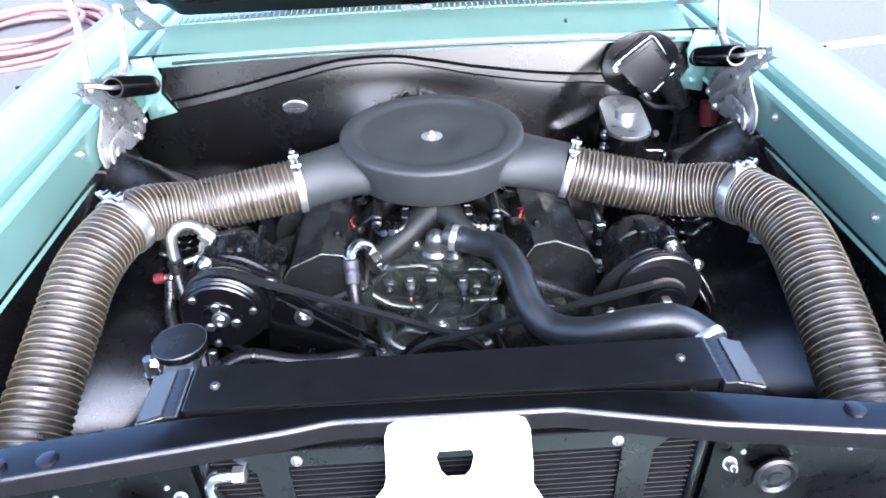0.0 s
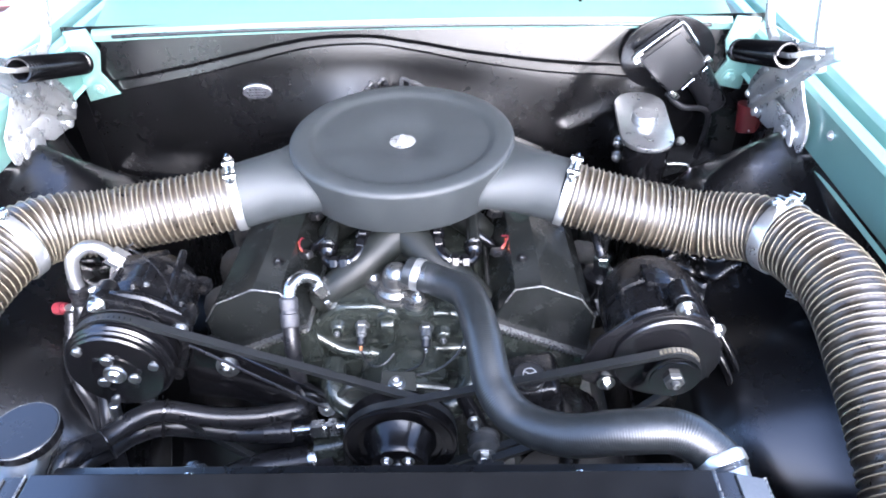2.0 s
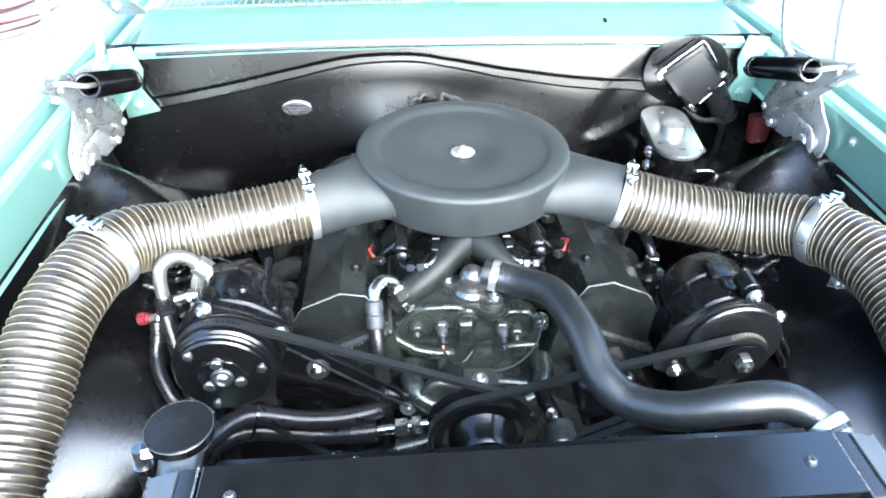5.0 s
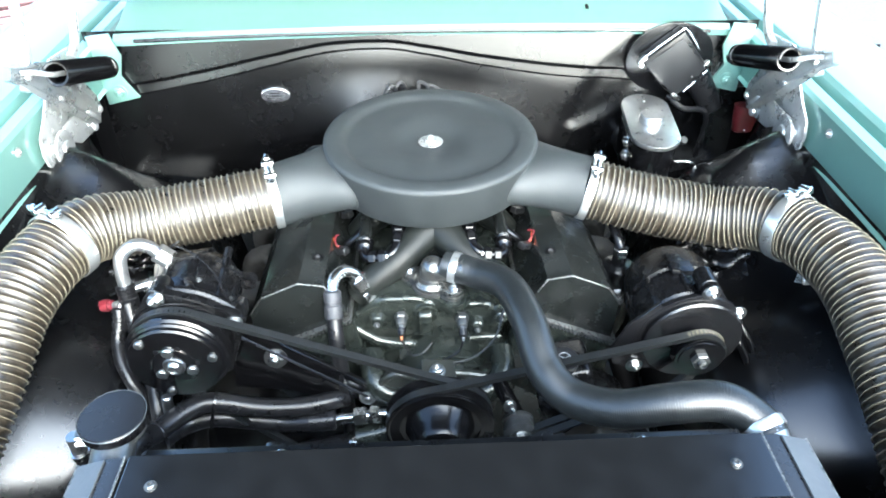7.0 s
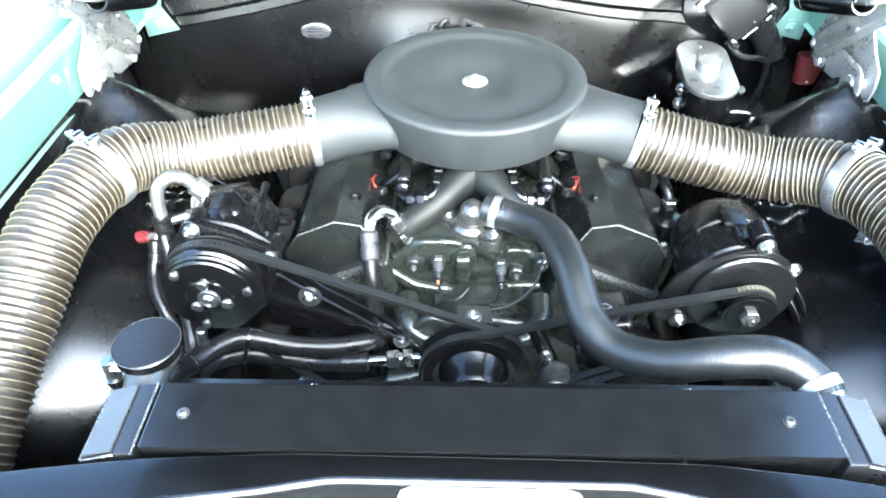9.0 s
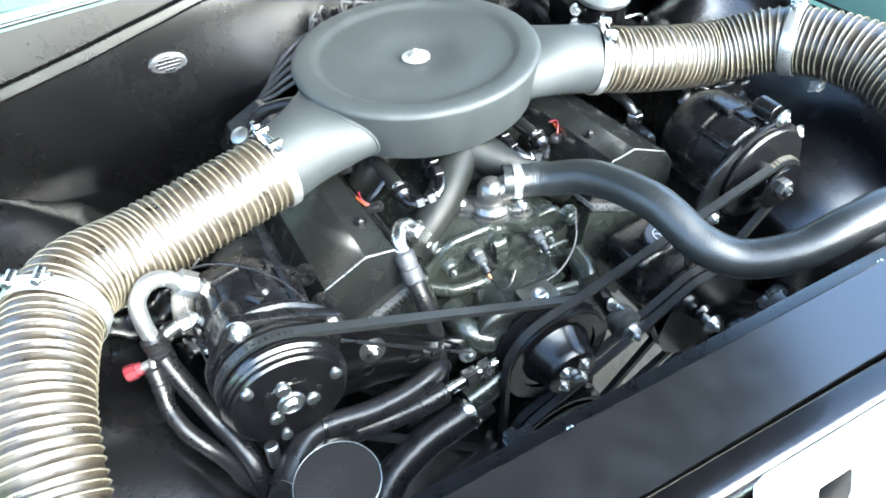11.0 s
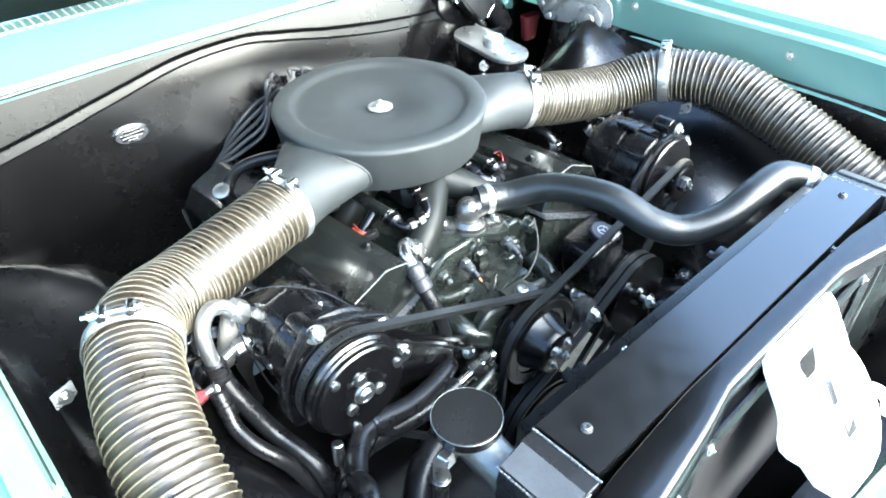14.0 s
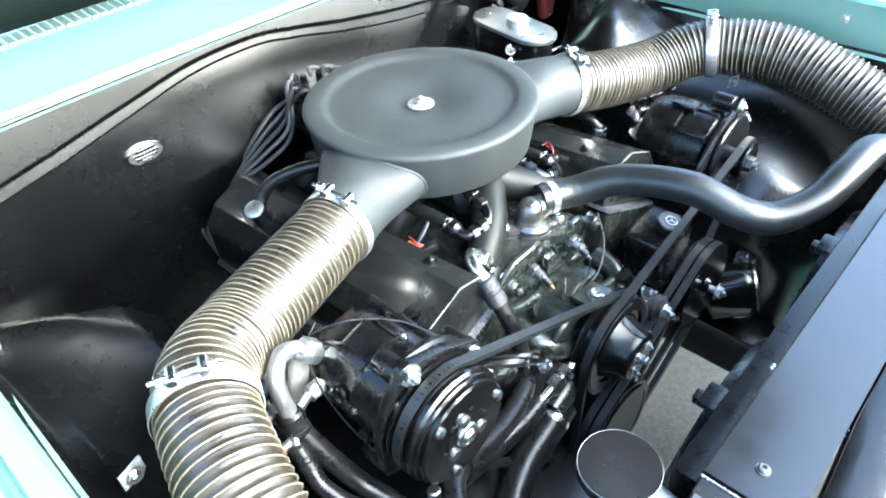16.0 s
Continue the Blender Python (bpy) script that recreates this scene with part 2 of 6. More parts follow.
def oval(c, a, b, ra, rb, n=40):
    c, a, b = Vector(c), Vector(a), Vector(b)
    return [c + a * (ra * math.cos(2 * math.pi * i / n)) + b * (rb * math.sin(2 * math.pi * i / n)) for i in range(n)]


def stadium(c, along, side, half, r, n=14):
    c, u, v = Vector(c), Vector(along).normalized(), Vector(side).normalized()
    out = []
    for k in range(n + 1):
        t = -math.pi / 2 + math.pi * k / n
        out.append(c + u * (half + r * math.cos(t)) + v * (r * math.sin(t)))
    for k in range(n + 1):
        t = math.pi / 2 + math.pi * k / n
        out.append(c + u * (-half + r * math.cos(t)) + v * (r * math.sin(t)))
    return out


def bolt(bm, p, axis, r=0.008, h=0.006, washer=True):
    """A hex head on a washer, with a small domed tip."""
    p, d = Vector(p), Vector(axis).normalized()
    if washer:
        lathe(bm, p, d, [(0, r * 1.45), (0.0016, r * 1.45)], 20)
    lathe(bm, p, d, [(0, r), (h * 0.8, r), (h, r * 0.8)], 6)
    lathe(bm, p, d, [(h * 0.9, r * 0.45), (h * 1.4, r * 0.42), (h * 1.6, r * 0.2)], 10)
    return bm


def cap_screw(bm, p, axis, r=0.006, h=0.005):
    p, d = Vector(p), Vector(axis).normalized()
    lathe(bm, p, d, [(0, r * 1.3), (0.001, r * 1.3), (0.001, r), (h * 0.7, r), (h, r * 0.75), (h, r * 0.4), (h * 0.5, r * 0.38)], 16)
    return bm


def smoothstep(a, b, x):
    t = max(0.0, min(1.0, (x - a) / (b - a)))
    return t * t * (3 - 2 * t)


def sheet(bm, nu, nv, fn, thick=0.0):
    """A grid of nu by nv cells laid out by fn(u, v), with a back at the given depth where thick."""
    g = [[bm.verts.new(Vector(fn(i / nu, j / nv))) for j in range(nv + 1)] for i in range(nu + 1)]
    for i in range(nu):
        for j in range(nv):
            bm.faces.new((g[i][j], g[i + 1][j], g[i + 1][j + 1], g[i][j + 1]))
    if thick:
        bmesh.ops.solidify(bm, geom=bm.faces[:], thickness=thick)
    return bm


def hull_outline(circles, y):
    """The outline round several circles (x, z, radius) in a plane across the car."""
    p = []
    for x, z, r in circles:
        p += [(x + r * math.cos(2 * math.pi * i / 90), z + r * math.sin(2 * math.pi * i / 90)) for i in range(90)]
    p.sort()

    def half(q):
        out = []
        for a in q:
            while len(out) > 1 and (out[-1][0] - out[-2][0]) * (a[1] - out[-2][1]) - (out[-1][1] - out[-2][1]) * (a[0] - out[-2][0]) <= 0:
                out.pop()
            out.append(a)
        return out[:-1]
    return [Vector((x, y, z)) for x, z in half(p) + half(p[::-1])]


def hexnut(bm, p0, p1, r):
    return rod(bm, p0, p1, r, r, 6, 0.0012)


# ---- ground ----
bm = B()
sheet(bm, 40, 40, lambda u, v: (300 * (2 * u - 1) ** 3, 300 * (2 * v - 1) ** 3, 0))
solo("ground", bm, ASPHALT, "grey worn asphalt of a parking lot", "ground", kind="structure")
bm = B()
box(bm, (4.6, 3.42, 0.004), (4.2, 0.11, 0.004), (0, 0, 10))
solo("parking_line", bm, LINE, "white painted parking line on asphalt", "road marking", kind="structure")

random.seed(4)
pts = []
for k in range(170):
    a = k * 0.31
    r = 0.42 + 0.10 * math.sin(k * 0.11) + 0.04 * math.sin(a * 0.6)
    pts.append(Vector((-2.95 + r * math.cos(a) * 1.25 + 0.05 * math.sin(k * 0.05), 4.05 + r * math.sin(a) * 1.3, 0.02 + 0.014 * (k // 22) + 0.006 * math.sin(k * 0.7))))
solo("garden_hose", tube(B(), pts, 0.019, 10), PINK, "coiled faded pink rubber hose lying on asphalt", "hose")

# ---- car body ----
car = thing("car_body", (0, 0, 0.4), "seafoam green vintage car body with open engine bay", "car")


def fender(s):
    """The fender's upper skin, the gutter and the inner flange, as one bent sheet."""
    sec = [(0.634, 0.952), (0.640, 0.958), (0.641, 1.034), (0.646, 1.041), (0.664, 1.043), (0.668, 1.030), (0.672, 1.030), (0.675, 1.052), (0.682, 1.060), (0.72, 1.064), (0.80, 1.058), (0.875, 1.03), (0.915, 0.97), (0.925, 0.85), (0.93, 0.6), (0.92, 0.13)]
    bm = B()
    m = len(sec) - 1

    def at(u, v):
        y = -0.80 + 1.55 * u
        x, z = sec[round(v * m)]
        return s * x, y, z + 0.012 * smoothstep(-0.3, 0.5, y) - 0.02 * smoothstep(-0.45, -0.85, y)
    sheet(bm, 30, m, at)
    return part("fender", bm, TEAL, car, "seafoam green painted fender with inner flange", 30)


for s in (-1, 1):
    f = fender(s)
    for y, z in ((-0.05, 1.016), (-0.383, 1.006)):
        part("flange_bolt", bolt(B(), (s * 0.640, y, z), (-s, 0, 0), 0.0055, 0.004), ZINC, f)


def apron(s):
    """Satin black inner fender: wheelhouse shelf behind, sloping wall in front."""
    rear = [(0.640, 0.964), (0.630, 0.956), (0.600, 0.946), (0.545, 0.930), (0.49, 0.905), (0.455, 0.86), (0.435, 0.75), (0.425, 0.58), (0.42, 0.42)]
    front = [(0.640, 0.962), (0.630, 0.92), (0.605, 0.88), (0.535, 0.845), (0.46, 0.808), (0.415, 0.76), (0.405, 0.69), (0.41, 0.58), (0.40, 0.42)]

    def at(u, v):
        y = -0.80 + 1.10 * u
        k = v * (len(rear) - 1)
        i = min(int(k), len(rear) - 2)
        w = k - i
        r = [rear[i][c] + (rear[i + 1][c] - rear[i][c]) * w for c in (0, 1)]
        f = [front[i][c] + (front[i + 1][c] - front[i][c]) * w for c in (0, 1)]
        b = smoothstep(-0.22, 0.02, y)
        g = smoothstep(-0.38, -0.60, y)
        out = 0.638 - 0.03 * v - 0.20 * max(0.0, v - 0.17) * (1 - smoothstep(-0.45, -0.57, y))
        f = [f[0] + (out - f[0]) * g, f[1] - 0.03 * g * v - 0.085 * smoothstep(-0.26, -0.60, y) * smoothstep(0.08, 0.35, v)]
        dip = 0.20 * smoothstep(0.04, 0.22, y) * (smoothstep(0.05, 0.3, v) + (1 - smoothstep(0.05, 0.3, v)) * smoothstep(0.15, 0.19, y))
        x, z = f[0] + (r[0] - f[0]) * b, f[1] + (r[1] - f[1]) * b - dip
        z += 0.022 * math.exp(-((y - 0.05 + 0.45 * (0.63 - x)) / 0.035) ** 2) * smoothstep(0.06, 0.2, v) * (1 - smoothstep(0.35, 0.6, v))
        x += 0.006 * math.sin(y * 9 + v * 5) * v
        return s * x, y, z
    return part("inner_fender", sheet(B(), 60, 40, at), SATIN, car, "smooth satin black inner fender", 60)


for s in (-1, 1):
    apr = apron(s)
    part("drain_lip", tube(B(), spline([(s * 0.560, -0.416, 0.752), (s * 0.555, -0.428, 0.72), (s * 0.552, -0.436, 0.68)], 5), 0.0065, 10), RUBBER, apr)
    part("drain_lip", tube(B(), spline([(s * 0.560, -0.410, 0.756), (s * 0.550, -0.408, 0.73), (s * 0.545, -0.425, 0.675)], 5), 0.0055, 10), RUBBER, apr)

# firewall cover: a moulded panel with a rolled lip across it
crease = [(-0.66, 0.957), (-0.584, 0.966), (-0.43, 0.993), (-0.30, 1.021), (-0.192, 1.042), (-0.079, 1.046), (-0.011, 1.036), (0.105, 1.014), (0.25, 0.993), (0.415, 0.977), (0.66, 0.957)]


def crease_z(x):
    """Height of the lip's upper edge, smoothed over its turning points."""
    for k in range(len(crease) - 1):
        if x <= crease[k + 1][0] or k == len(crease) - 2:
            (x0, z0), (x1, z1) = crease[k], crease[k + 1]
            a, d = crease[max(k - 1, 0)][1], crease[min(k + 2, len(crease) - 1)][1]
            t = (x - x0) / (x1 - x0)
            return z0 + 0.5 * t * (z1 - a + t * (2 * a - 5 * z0 + 4 * z1 - d + t * (3 * (z0 - z1) + d - a)))


def bell(x, w):
    return math.exp(-(x / w) ** 2)


def firewall_y(x, z):
    d = crease_z(x) - z
    lip = 0.013 + 0.006 * smoothstep(0.0, 0.35, abs(x + 0.08))
    y = 0.312 - (0.150 + 0.075 * smoothstep(-0.45, 0.45, x)) * max(0.0, min(0.085, d + 0.085))
    y += 0.0050 * smoothstep(-0.006, 0.003, d) - 0.20 * max(0.0, min(d, lip)) + 0.0050 * smoothstep(lip - 0.001, lip + 0.004, d)
    glow = 0.0010 + 0.0105 * bell(x + 0.13, 0.22) + 0.0100 * bell(x - 0.25, 0.18)
    y -= glow * (1 - math.exp(-max(0.0, d - lip) / 0.05))
    y -= 0.040 * bell(x + 0.02, 0.22) * smoothstep(0.05, 0.20, d) * (1 - smoothstep(0.18, 0.42, d))
    y += 0.05 * smoothstep(0.16, 0.4, d)
    # pocket beside the brake reservoir, with a raised lower rim
    e, f = (x - 0.285) * 0.76 + (z - 0.863) * 0.65, -(x - 0.285) * 0.65 + (z - 0.863) * 0.76
    if -0.02 < e < 0.26:
        half = 0.042 * min(1.0, max(0.0, e / 0.12)) ** 0.6
        y += 0.007 * smoothstep(0.020, -0.022, abs(f) - half) * smoothstep(-0.004, 0.016, e)
        y -= 0.0010 * bell(f + half + 0.018, 0.010) * smoothstep(-0.012, 0.02, e)
    return y + 0.002 * math.sin(x * 14) * smoothstep(0, 0.1, d)


def firewall_at(u, v):
    """Rows run along the lip, close together at it."""
    x = -0.66 + 1.32 * u
    c = crease_z(x)
    if v < 0.12:
        z = 1.072 + (c + 0.012 - 1.072) * v / 0.12
    elif v < 0.45:
        z = c + 0.012 - 0.052 * (v - 0.12) / 0.33
    elif v < 0.8:
        z = c - 0.04 - 0.14 * (v - 0.45) / 0.35
    else:
        z = c - 0.18 + (0.422 - c + 0.18) * ((v - 0.8) / 0.2)
    return x, firewall_y(x, z), z


part("firewall", sheet(B(), 200, 240, firewall_at), SATIN, car, "moulded satin black firewall cover with a rolled crease", 80)

# black panels added between firewall, apron and fender to block daylight in the gap
for s in (-1, 1):
    bm = B()
    sheet(bm, 4, 8, lambda u, v: (s * (0.655 + 0.265 * u), 0.305, 1.02 - 0.88 * v), 0.002)
    sheet(bm, 8, 8, lambda u, v: (s * (0.685 + 0.01 * u), 0.10 + 0.205 * u, 1.02 - 0.60 * v), 0.002)
    part("gap_blocker", bm, HOODBLK, car)

# cowl with its air slots
cowl_sec = [(0.300, 1.058), (0.297, 1.070), (0.303, 1.077), (0.312, 1.080), (0.352, 1.089), (0.360, 1.093), (0.415, 1.109), (0.425, 1.111)]


def cowl_at(u, v):
    x = -0.60 + 1.2 * u
    y, z = cowl_sec[round(v * (len(cowl_sec) - 1))]
    return x, y + 0.015 * (x / 0.6) ** 2 * v, z - 0.012 * (x / 0.6) ** 2


cowl = part("cowl_panel", sheet(B(), 40, len(cowl_sec) - 1, cowl_at), TEAL, car, "seafoam green cowl panel below the hood", 25)
bm = B()
tube(bm, [Vector((x / 50 * 0.56, 0.299, 1.066 - 0.010 * (x / 50) ** 2)) for x in range(-50, 51)], 0.004, 8)
part("cowl_seal", bm, RUBBER, cowl)
n = 84
first = part("cowl_slat", box(B(), (0, 0.445, 1.113), (0.0096, 0.045, 0.003), (4, 0, 0)), TEAL, cowl, "", 0)
home = first.location.copy()
placed = 0
for i in range(n + 1):
    x = -0.575 + 1.15 * i / n
    if abs(x + 0.015) < 0.03:
        continue
    slat = first if not placed else first.copy()
    if placed:
        scene.collection.objects.link(slat)
    slat.location = home + Vector((x, 0.013 * (x / 0.6) ** 2, -0.011 * (x / 0.6) ** 2))
    placed += 1
bm = B()
sheet(bm, 20, 1, lambda u, v: (-0.6 + 1.2 * u, 0.467 + 0.015 * (2 * u - 1) ** 2 + 0.2 * v, 1.113 - 0.011 * (2 * u - 1) ** 2))
part("cowl_rear", bm, TEAL, cowl)
bm = B()
sheet(bm, 2, 1, lambda u, v: (-0.6 + 1.2 * u, 0.40 + 0.2 * v, 1.05))
part("cowl_plenum", bm, HOODBLK, cowl)
bm = B()
lathe(bm, (-0.015, 0.44, 1.113), (0, 0.05, 1), [(0, 0.012), (0.004, 0.012), (0.006, 0.009), (0.006, 0.003)], 24)
part("washer_nozzle", bm, TEAL, cowl)
bm = B()
box(bm, (0.322, 0.352, 1.0905), (0.005, 0.012, 0.004), (10, 0, 0))
part("cowl_slot", bm, HOODBLK, cowl)

# hood, standing open
hood = thing("hood", (0, 0.42, 1.12), "open seafoam green hood with black ribbed underside", "car hood")


def hp(x, d, n):
    """A place on the hood: across, up along it, and out of its underside."""
    a = radians(36)
    return Vector((x, 0.43 - d * math.cos(a) - n * math.sin(a), 1.125 + d * math.sin(a) - n * math.cos(a)))


bm = B()
sheet(bm, 24, 24, lambda u, v: hp((2 * u - 1) * (0.66 - 0.02 * v), 0.0 + 1.25 * v, -0.05 - 0.02 * (1 - (2 * u - 1) ** 2)), 0.003)
part("hood_skin", bm, TEAL, hood)


def hood_under(u, v):
    x, d = (2 * u - 1) * 0.64, -0.035 + 1.24 * v
    n = -0.01 + 0.012 * smoothstep(0.10, 0.13, d) - 0.03 * smoothstep(0.56, 0.62, abs(x))
    for cx in (-0.22, 0.22):
        n -= 0.05 * (1 - smoothstep(0.75, 1.08, math.hypot((x - cx) / 0.13, (d - 0.17) / 0.055)))
    return hp(x, d, n)


part("hood_inner_panel", sheet(B(), 120, 100, hood_under), HOODBLK, hood, "black painted inner panel", 50)
for cx in (-0.22, 0.22):
    ring_pts = [hp(cx + 0.135 * math.cos(a), 0.17 + 0.058 * math.sin(a), 0.004) for a in (2 * math.pi * i / 40 for i in range(41))]
    part("opening_rim", tube(B(), ring_pts, 0.007, 8, False), HOODBLK, hood)
for cx in (-0.47, 0.47):
    ring_pts = [hp(cx + 0.05 * math.cos(a), 0.10 + 0.022 * math.sin(a), 0.004) for a in (2 * math.pi * i / 24 for i in range(25))]
    part("opening_rim", tube(B(), ring_pts, 0.005, 8, False), HOODBLK, hood)
for s in (-1, 1):
    bm = B()
    prism(bm, [hp(s * 0.590, 0.0, 0.03), hp(s * 0.655, 0.0, 0.03), hp(s * 0.655, 0.45, 0.03), hp(s * 0.604, 0.45, 0.03), hp(s * 0.598, 0.30, 0.03), hp(s * 0.606, 0.24, 0.03), hp(s * 0.594, 0.18, 0.03), hp(s * 0.604, 0.10, 0.03)], hp(0, 0, 0.034) - hp(0, 0, 0.03))
    prism(bm, [hp(s * 0.652, 0.0, 0.03), hp(s * 0.655, 0.0, 0.03), hp(s * 0.655, 0.45, 0.03), hp(s * 0.652, 0.45, 0.03)], hp(0, 0, 0.0) - hp(0, 0, 0.03))
    rail = part("hinge_rail", bm, ZINC, hood, "zinc plated hinge rail with bolts")
    for d in (0.05, 0.14, 0.22, 0.33):
        part("bolt", bolt(B(), hp(s * 0.635, d, 0.034), hp(0, 0, 1) - hp(0, 0, 0), 0.008, 0.006), ZINC, rail)


def hinge(s):

    def q(x, y, z):
        return Vector((s * x, y, z))
    # base plate on the flange
    bm = B()
    prism(bm, [q(0.632, y, z) for y, z in ((-0.008, 0.985), (-0.004, 0.962), (0.012, 0.948), (0.05, 0.938), (0.085, 0.950), (0.19, 1.03), (0.20, 1.09), (0.11, 1.10), (0.03, 1.03), (0.0, 1.01))], (-s * 0.005, 0, 0), 0.0015)
    h = base = part("hood_hinge", bm, ZINC, car, "zinc plated hood hinge with black coil spring")
    part("bolt", bolt(B(), q(0.627, 0.028, 0.975), (-s, 0, 0), 0.009, 0.006), ZINC, h)
    part("bolt", bolt(B(), q(0.627, 0.095, 1.02), (-s, 0, 0), 0.007, 0.006), ZINC, h)
    # stamped arm: a ribbed channel from the rear pivot up to the hood
    a0, a1 = Vector((0.176, 0.968)), Vector((-0.016, 1.130))
    along = (a1 - a0).normalized()
    side = Vector((along.y, -along.x))

    def arm_at(u, v):
        w = 0.022 + 0.016 * math.sin(math.pi * min(1.0, u * 1.15)) - 0.010 * smoothstep(0.75, 1.0, u)
        c = a0.lerp(a1, u) + side * (w * (2 * v - 1) + 0.012 * math.sin(math.pi * u))
        groove = 0.010 * abs(math.cos(2 * math.pi * v)) * smoothstep(0.0, 0.12, u) * (1 - smoothstep(0.82, 1.0, u))
        fold = 0.010 * smoothstep(0.86, 1.0, v) + 0.010 * smoothstep(0.14, 0.0, v)
        return q(0.606 + 0.010 * u + 0.006 * smoothstep(0.7, 1.0, u) - groove + fold, c.x, c.y)
    arm = part("arm", sheet(B(), 30, 30, arm_at, 0.002), ZINC, h, smooth=50)
    for u, v in ((0.08, 0.5), (0.30, 0.75), (0.52, 0.25), (0.70, 0.7), (0.88, 0.45)):
        p = Vector(arm_at(u, v))
        part("rivet", lathe(B(), p, (-s, 0, 0), [(-0.002, 0.007), (0.003, 0.006), (0.005, 0.003)], 12), ZINC, arm)
    bm = B()
    prism(bm, [q(0.622, y, z) for y, z in ((0.060, 1.000), (0.070, 0.968), (0.100, 0.948), (0.158, 0.943), (0.180, 0.962), (0.150, 0.985), (0.100, 1.000))], (-s * 0.004, 0, 0), 0.0012)
    part("link", bm, ZINC, h)
    part("rivet", lathe(B(), q(0.617, 0.158, 0.952), (-s, 0, 0), [(0, 0.010), (0.004, 0.009), (0.006, 0.004)], 14), ZINC, h)
    bm = B()
    lathe(bm, q(0.622, 0.045, 0.968), (-s, 0, 0), [(0, 0.032), (0.004, 0.032), (0.006, 0.027), (0.005, 0.014), (0.008, 0.012), (0.009, 0.006)], 28)
    part("pivot_boss", bm, ZINC, h)
    part("pivot_boss", lathe(B(), q(0.612, 0.150, 0.985), (-s, 0, 0), [(0, 0.020), (0.006, 0.020), (0.008, 0.016), (0.008, 0.006)], 20), ZINC, h)
    # bars up to the hood
    for y0, y1, z1, x in ((0.15, 0.24, 1.20, 0.612), (0.02, 0.09, 1.30, 0.632)):
        bm = B()
        line = spline([q(x, y0, 1.085), q(x, y0 + 0.03, 1.10 + 0.02 * (y0 < 0.1)), q(x, y0 + 0.06, 1.15 + 0.06 * (y0 < 0.1)), q(x + 0.006, y1, z1)], 8)
        tube(bm, line, 0.008, 8)
        part("bar", bm, ZINC, h)
    # coil spring
    p0, p1 = q(0.588, 0.222, 1.038), q(0.582, 0.030, 1.108)
    bm = B()
    n, turns = 460, 24
    d = (p1 - p0).normalized()
    aa, bb = frame_of(d)
    coil = [p0.lerp(p1, k / n) + aa * (0.0175 * math.cos(2 * math.pi * turns * k / n)) + bb * (0.0175 * math.sin(2 * math.pi * turns * k / n)) for k in range(n + 1)]
    tube(bm, coil, 0.0031, 6)
    part("spring", bm, GLOSS, h, "black coil spring")
    part("spring_hook", tube(B(), spline([p1 - d * 0.03, p1 + d * 0.012, q(0.60, 0.004, 1.122), q(0.614, -0.006, 1.126)], 6), 0.004, 8), ZINC, h)
    part("spring_hook", tube(B(), spline([p0 + d * 0.03, p0 - d * 0.012, q(0.597, 0.235, 1.035)], 6), 0.004, 8), ZINC, h)
    # painted bracket on the firewall
    bm = B()
    prism(bm, [(s * x, 0.288, z) for x, z in ((0.575, 0.945), (0.640, 0.930), (0.645, 1.07), (0.60, 1.075), (0.588, 1.03), (0.60, 0.99))], (0, 0.006, 0), 0.0015)
    part("bracket", bm, TEAL, h, "seafoam painted hinge bracket")
    part("bolt", bolt(B(), (s * 0.612, 0.288, 0.957), (0, -1, 0), 0.011, 0.006), TEAL, h)


for s in (-1, 1):
    hinge(s)

# ---- front support, condenser, radiator ----
BAR_REAR = [(-0.66, -0.725), (-0.35, -0.683), (-0.29, -0.676), (-0.17, -0.669), (0.06, -0.671), (0.19, -0.674), (0.29, -0.685), (0.375, -0.701), (0.66, -0.742)]
BAR_FRONT = [(-0.66, -0.770), (-0.32, -0.723), (-0.25, -0.714), (-0.19, -0.706), (-0.131, -0.695), (0.119, -0.697), (0.21, -0.716), (0.275, -0.729), (0.355, -0.740), (0.43, -0.751), (0.66, -0.785)]


def along(points, x):
    """Straight between the points."""
    for (x0, y0), (x1, y1) in zip(points, points[1:]):
        if x <= x1:
            return y0 + (y1 - y0) * (x - x0) / (x1 - x0)
    return points[-1][1]


def bar_at(u, v):
    x = (2 * u - 1) * 0.66
    b, f = along(BAR_REAR, x), along(BAR_FRONT, x)
    g = f - 0.0048
    sec = [(b + 0.001, 0.965), (b, 0.9915), (b - 0.001, 0.9932), (b - 0.003, 0.9938), (f + 0.004, 0.9948), (f + 0.0015, 0.9942), (f - 0.0008, 0.9926), (f - 0.0022, 0.9900), (f - 0.0030, 0.9870), (g, 0.9695), (g + 0.004, 0.9665)]
    y, z = sec[round(v * 10)]
    return x, y, z - 0.012 * smoothstep(0.45, 0.66, abs(x))


bar = solo("radiator_support", sheet(B(), 88, 10, bar_at, 0.0015), BARBLK, "satin black radiator support crossbar", "crossbar", smooth=50)
for s in (-1, 1):
    for x in (0.425, 0.475):
        part("bolt", lathe(B(), (s * x, -0.724 - 0.14 * (x - 0.425), 0.994), (0, 0, 1), [(0, 0.011), (0.003, 0.0105), (0.004, 0.008)], 20), SEMI, bar)
    bm = B()
    box(bm, (s * 0.55, -0.742, 0.990), (0.14, 0.045, 0.006), (0, s * 3, s * -8), 0.002)
    part("end_plate", bm, SEMI, bar)

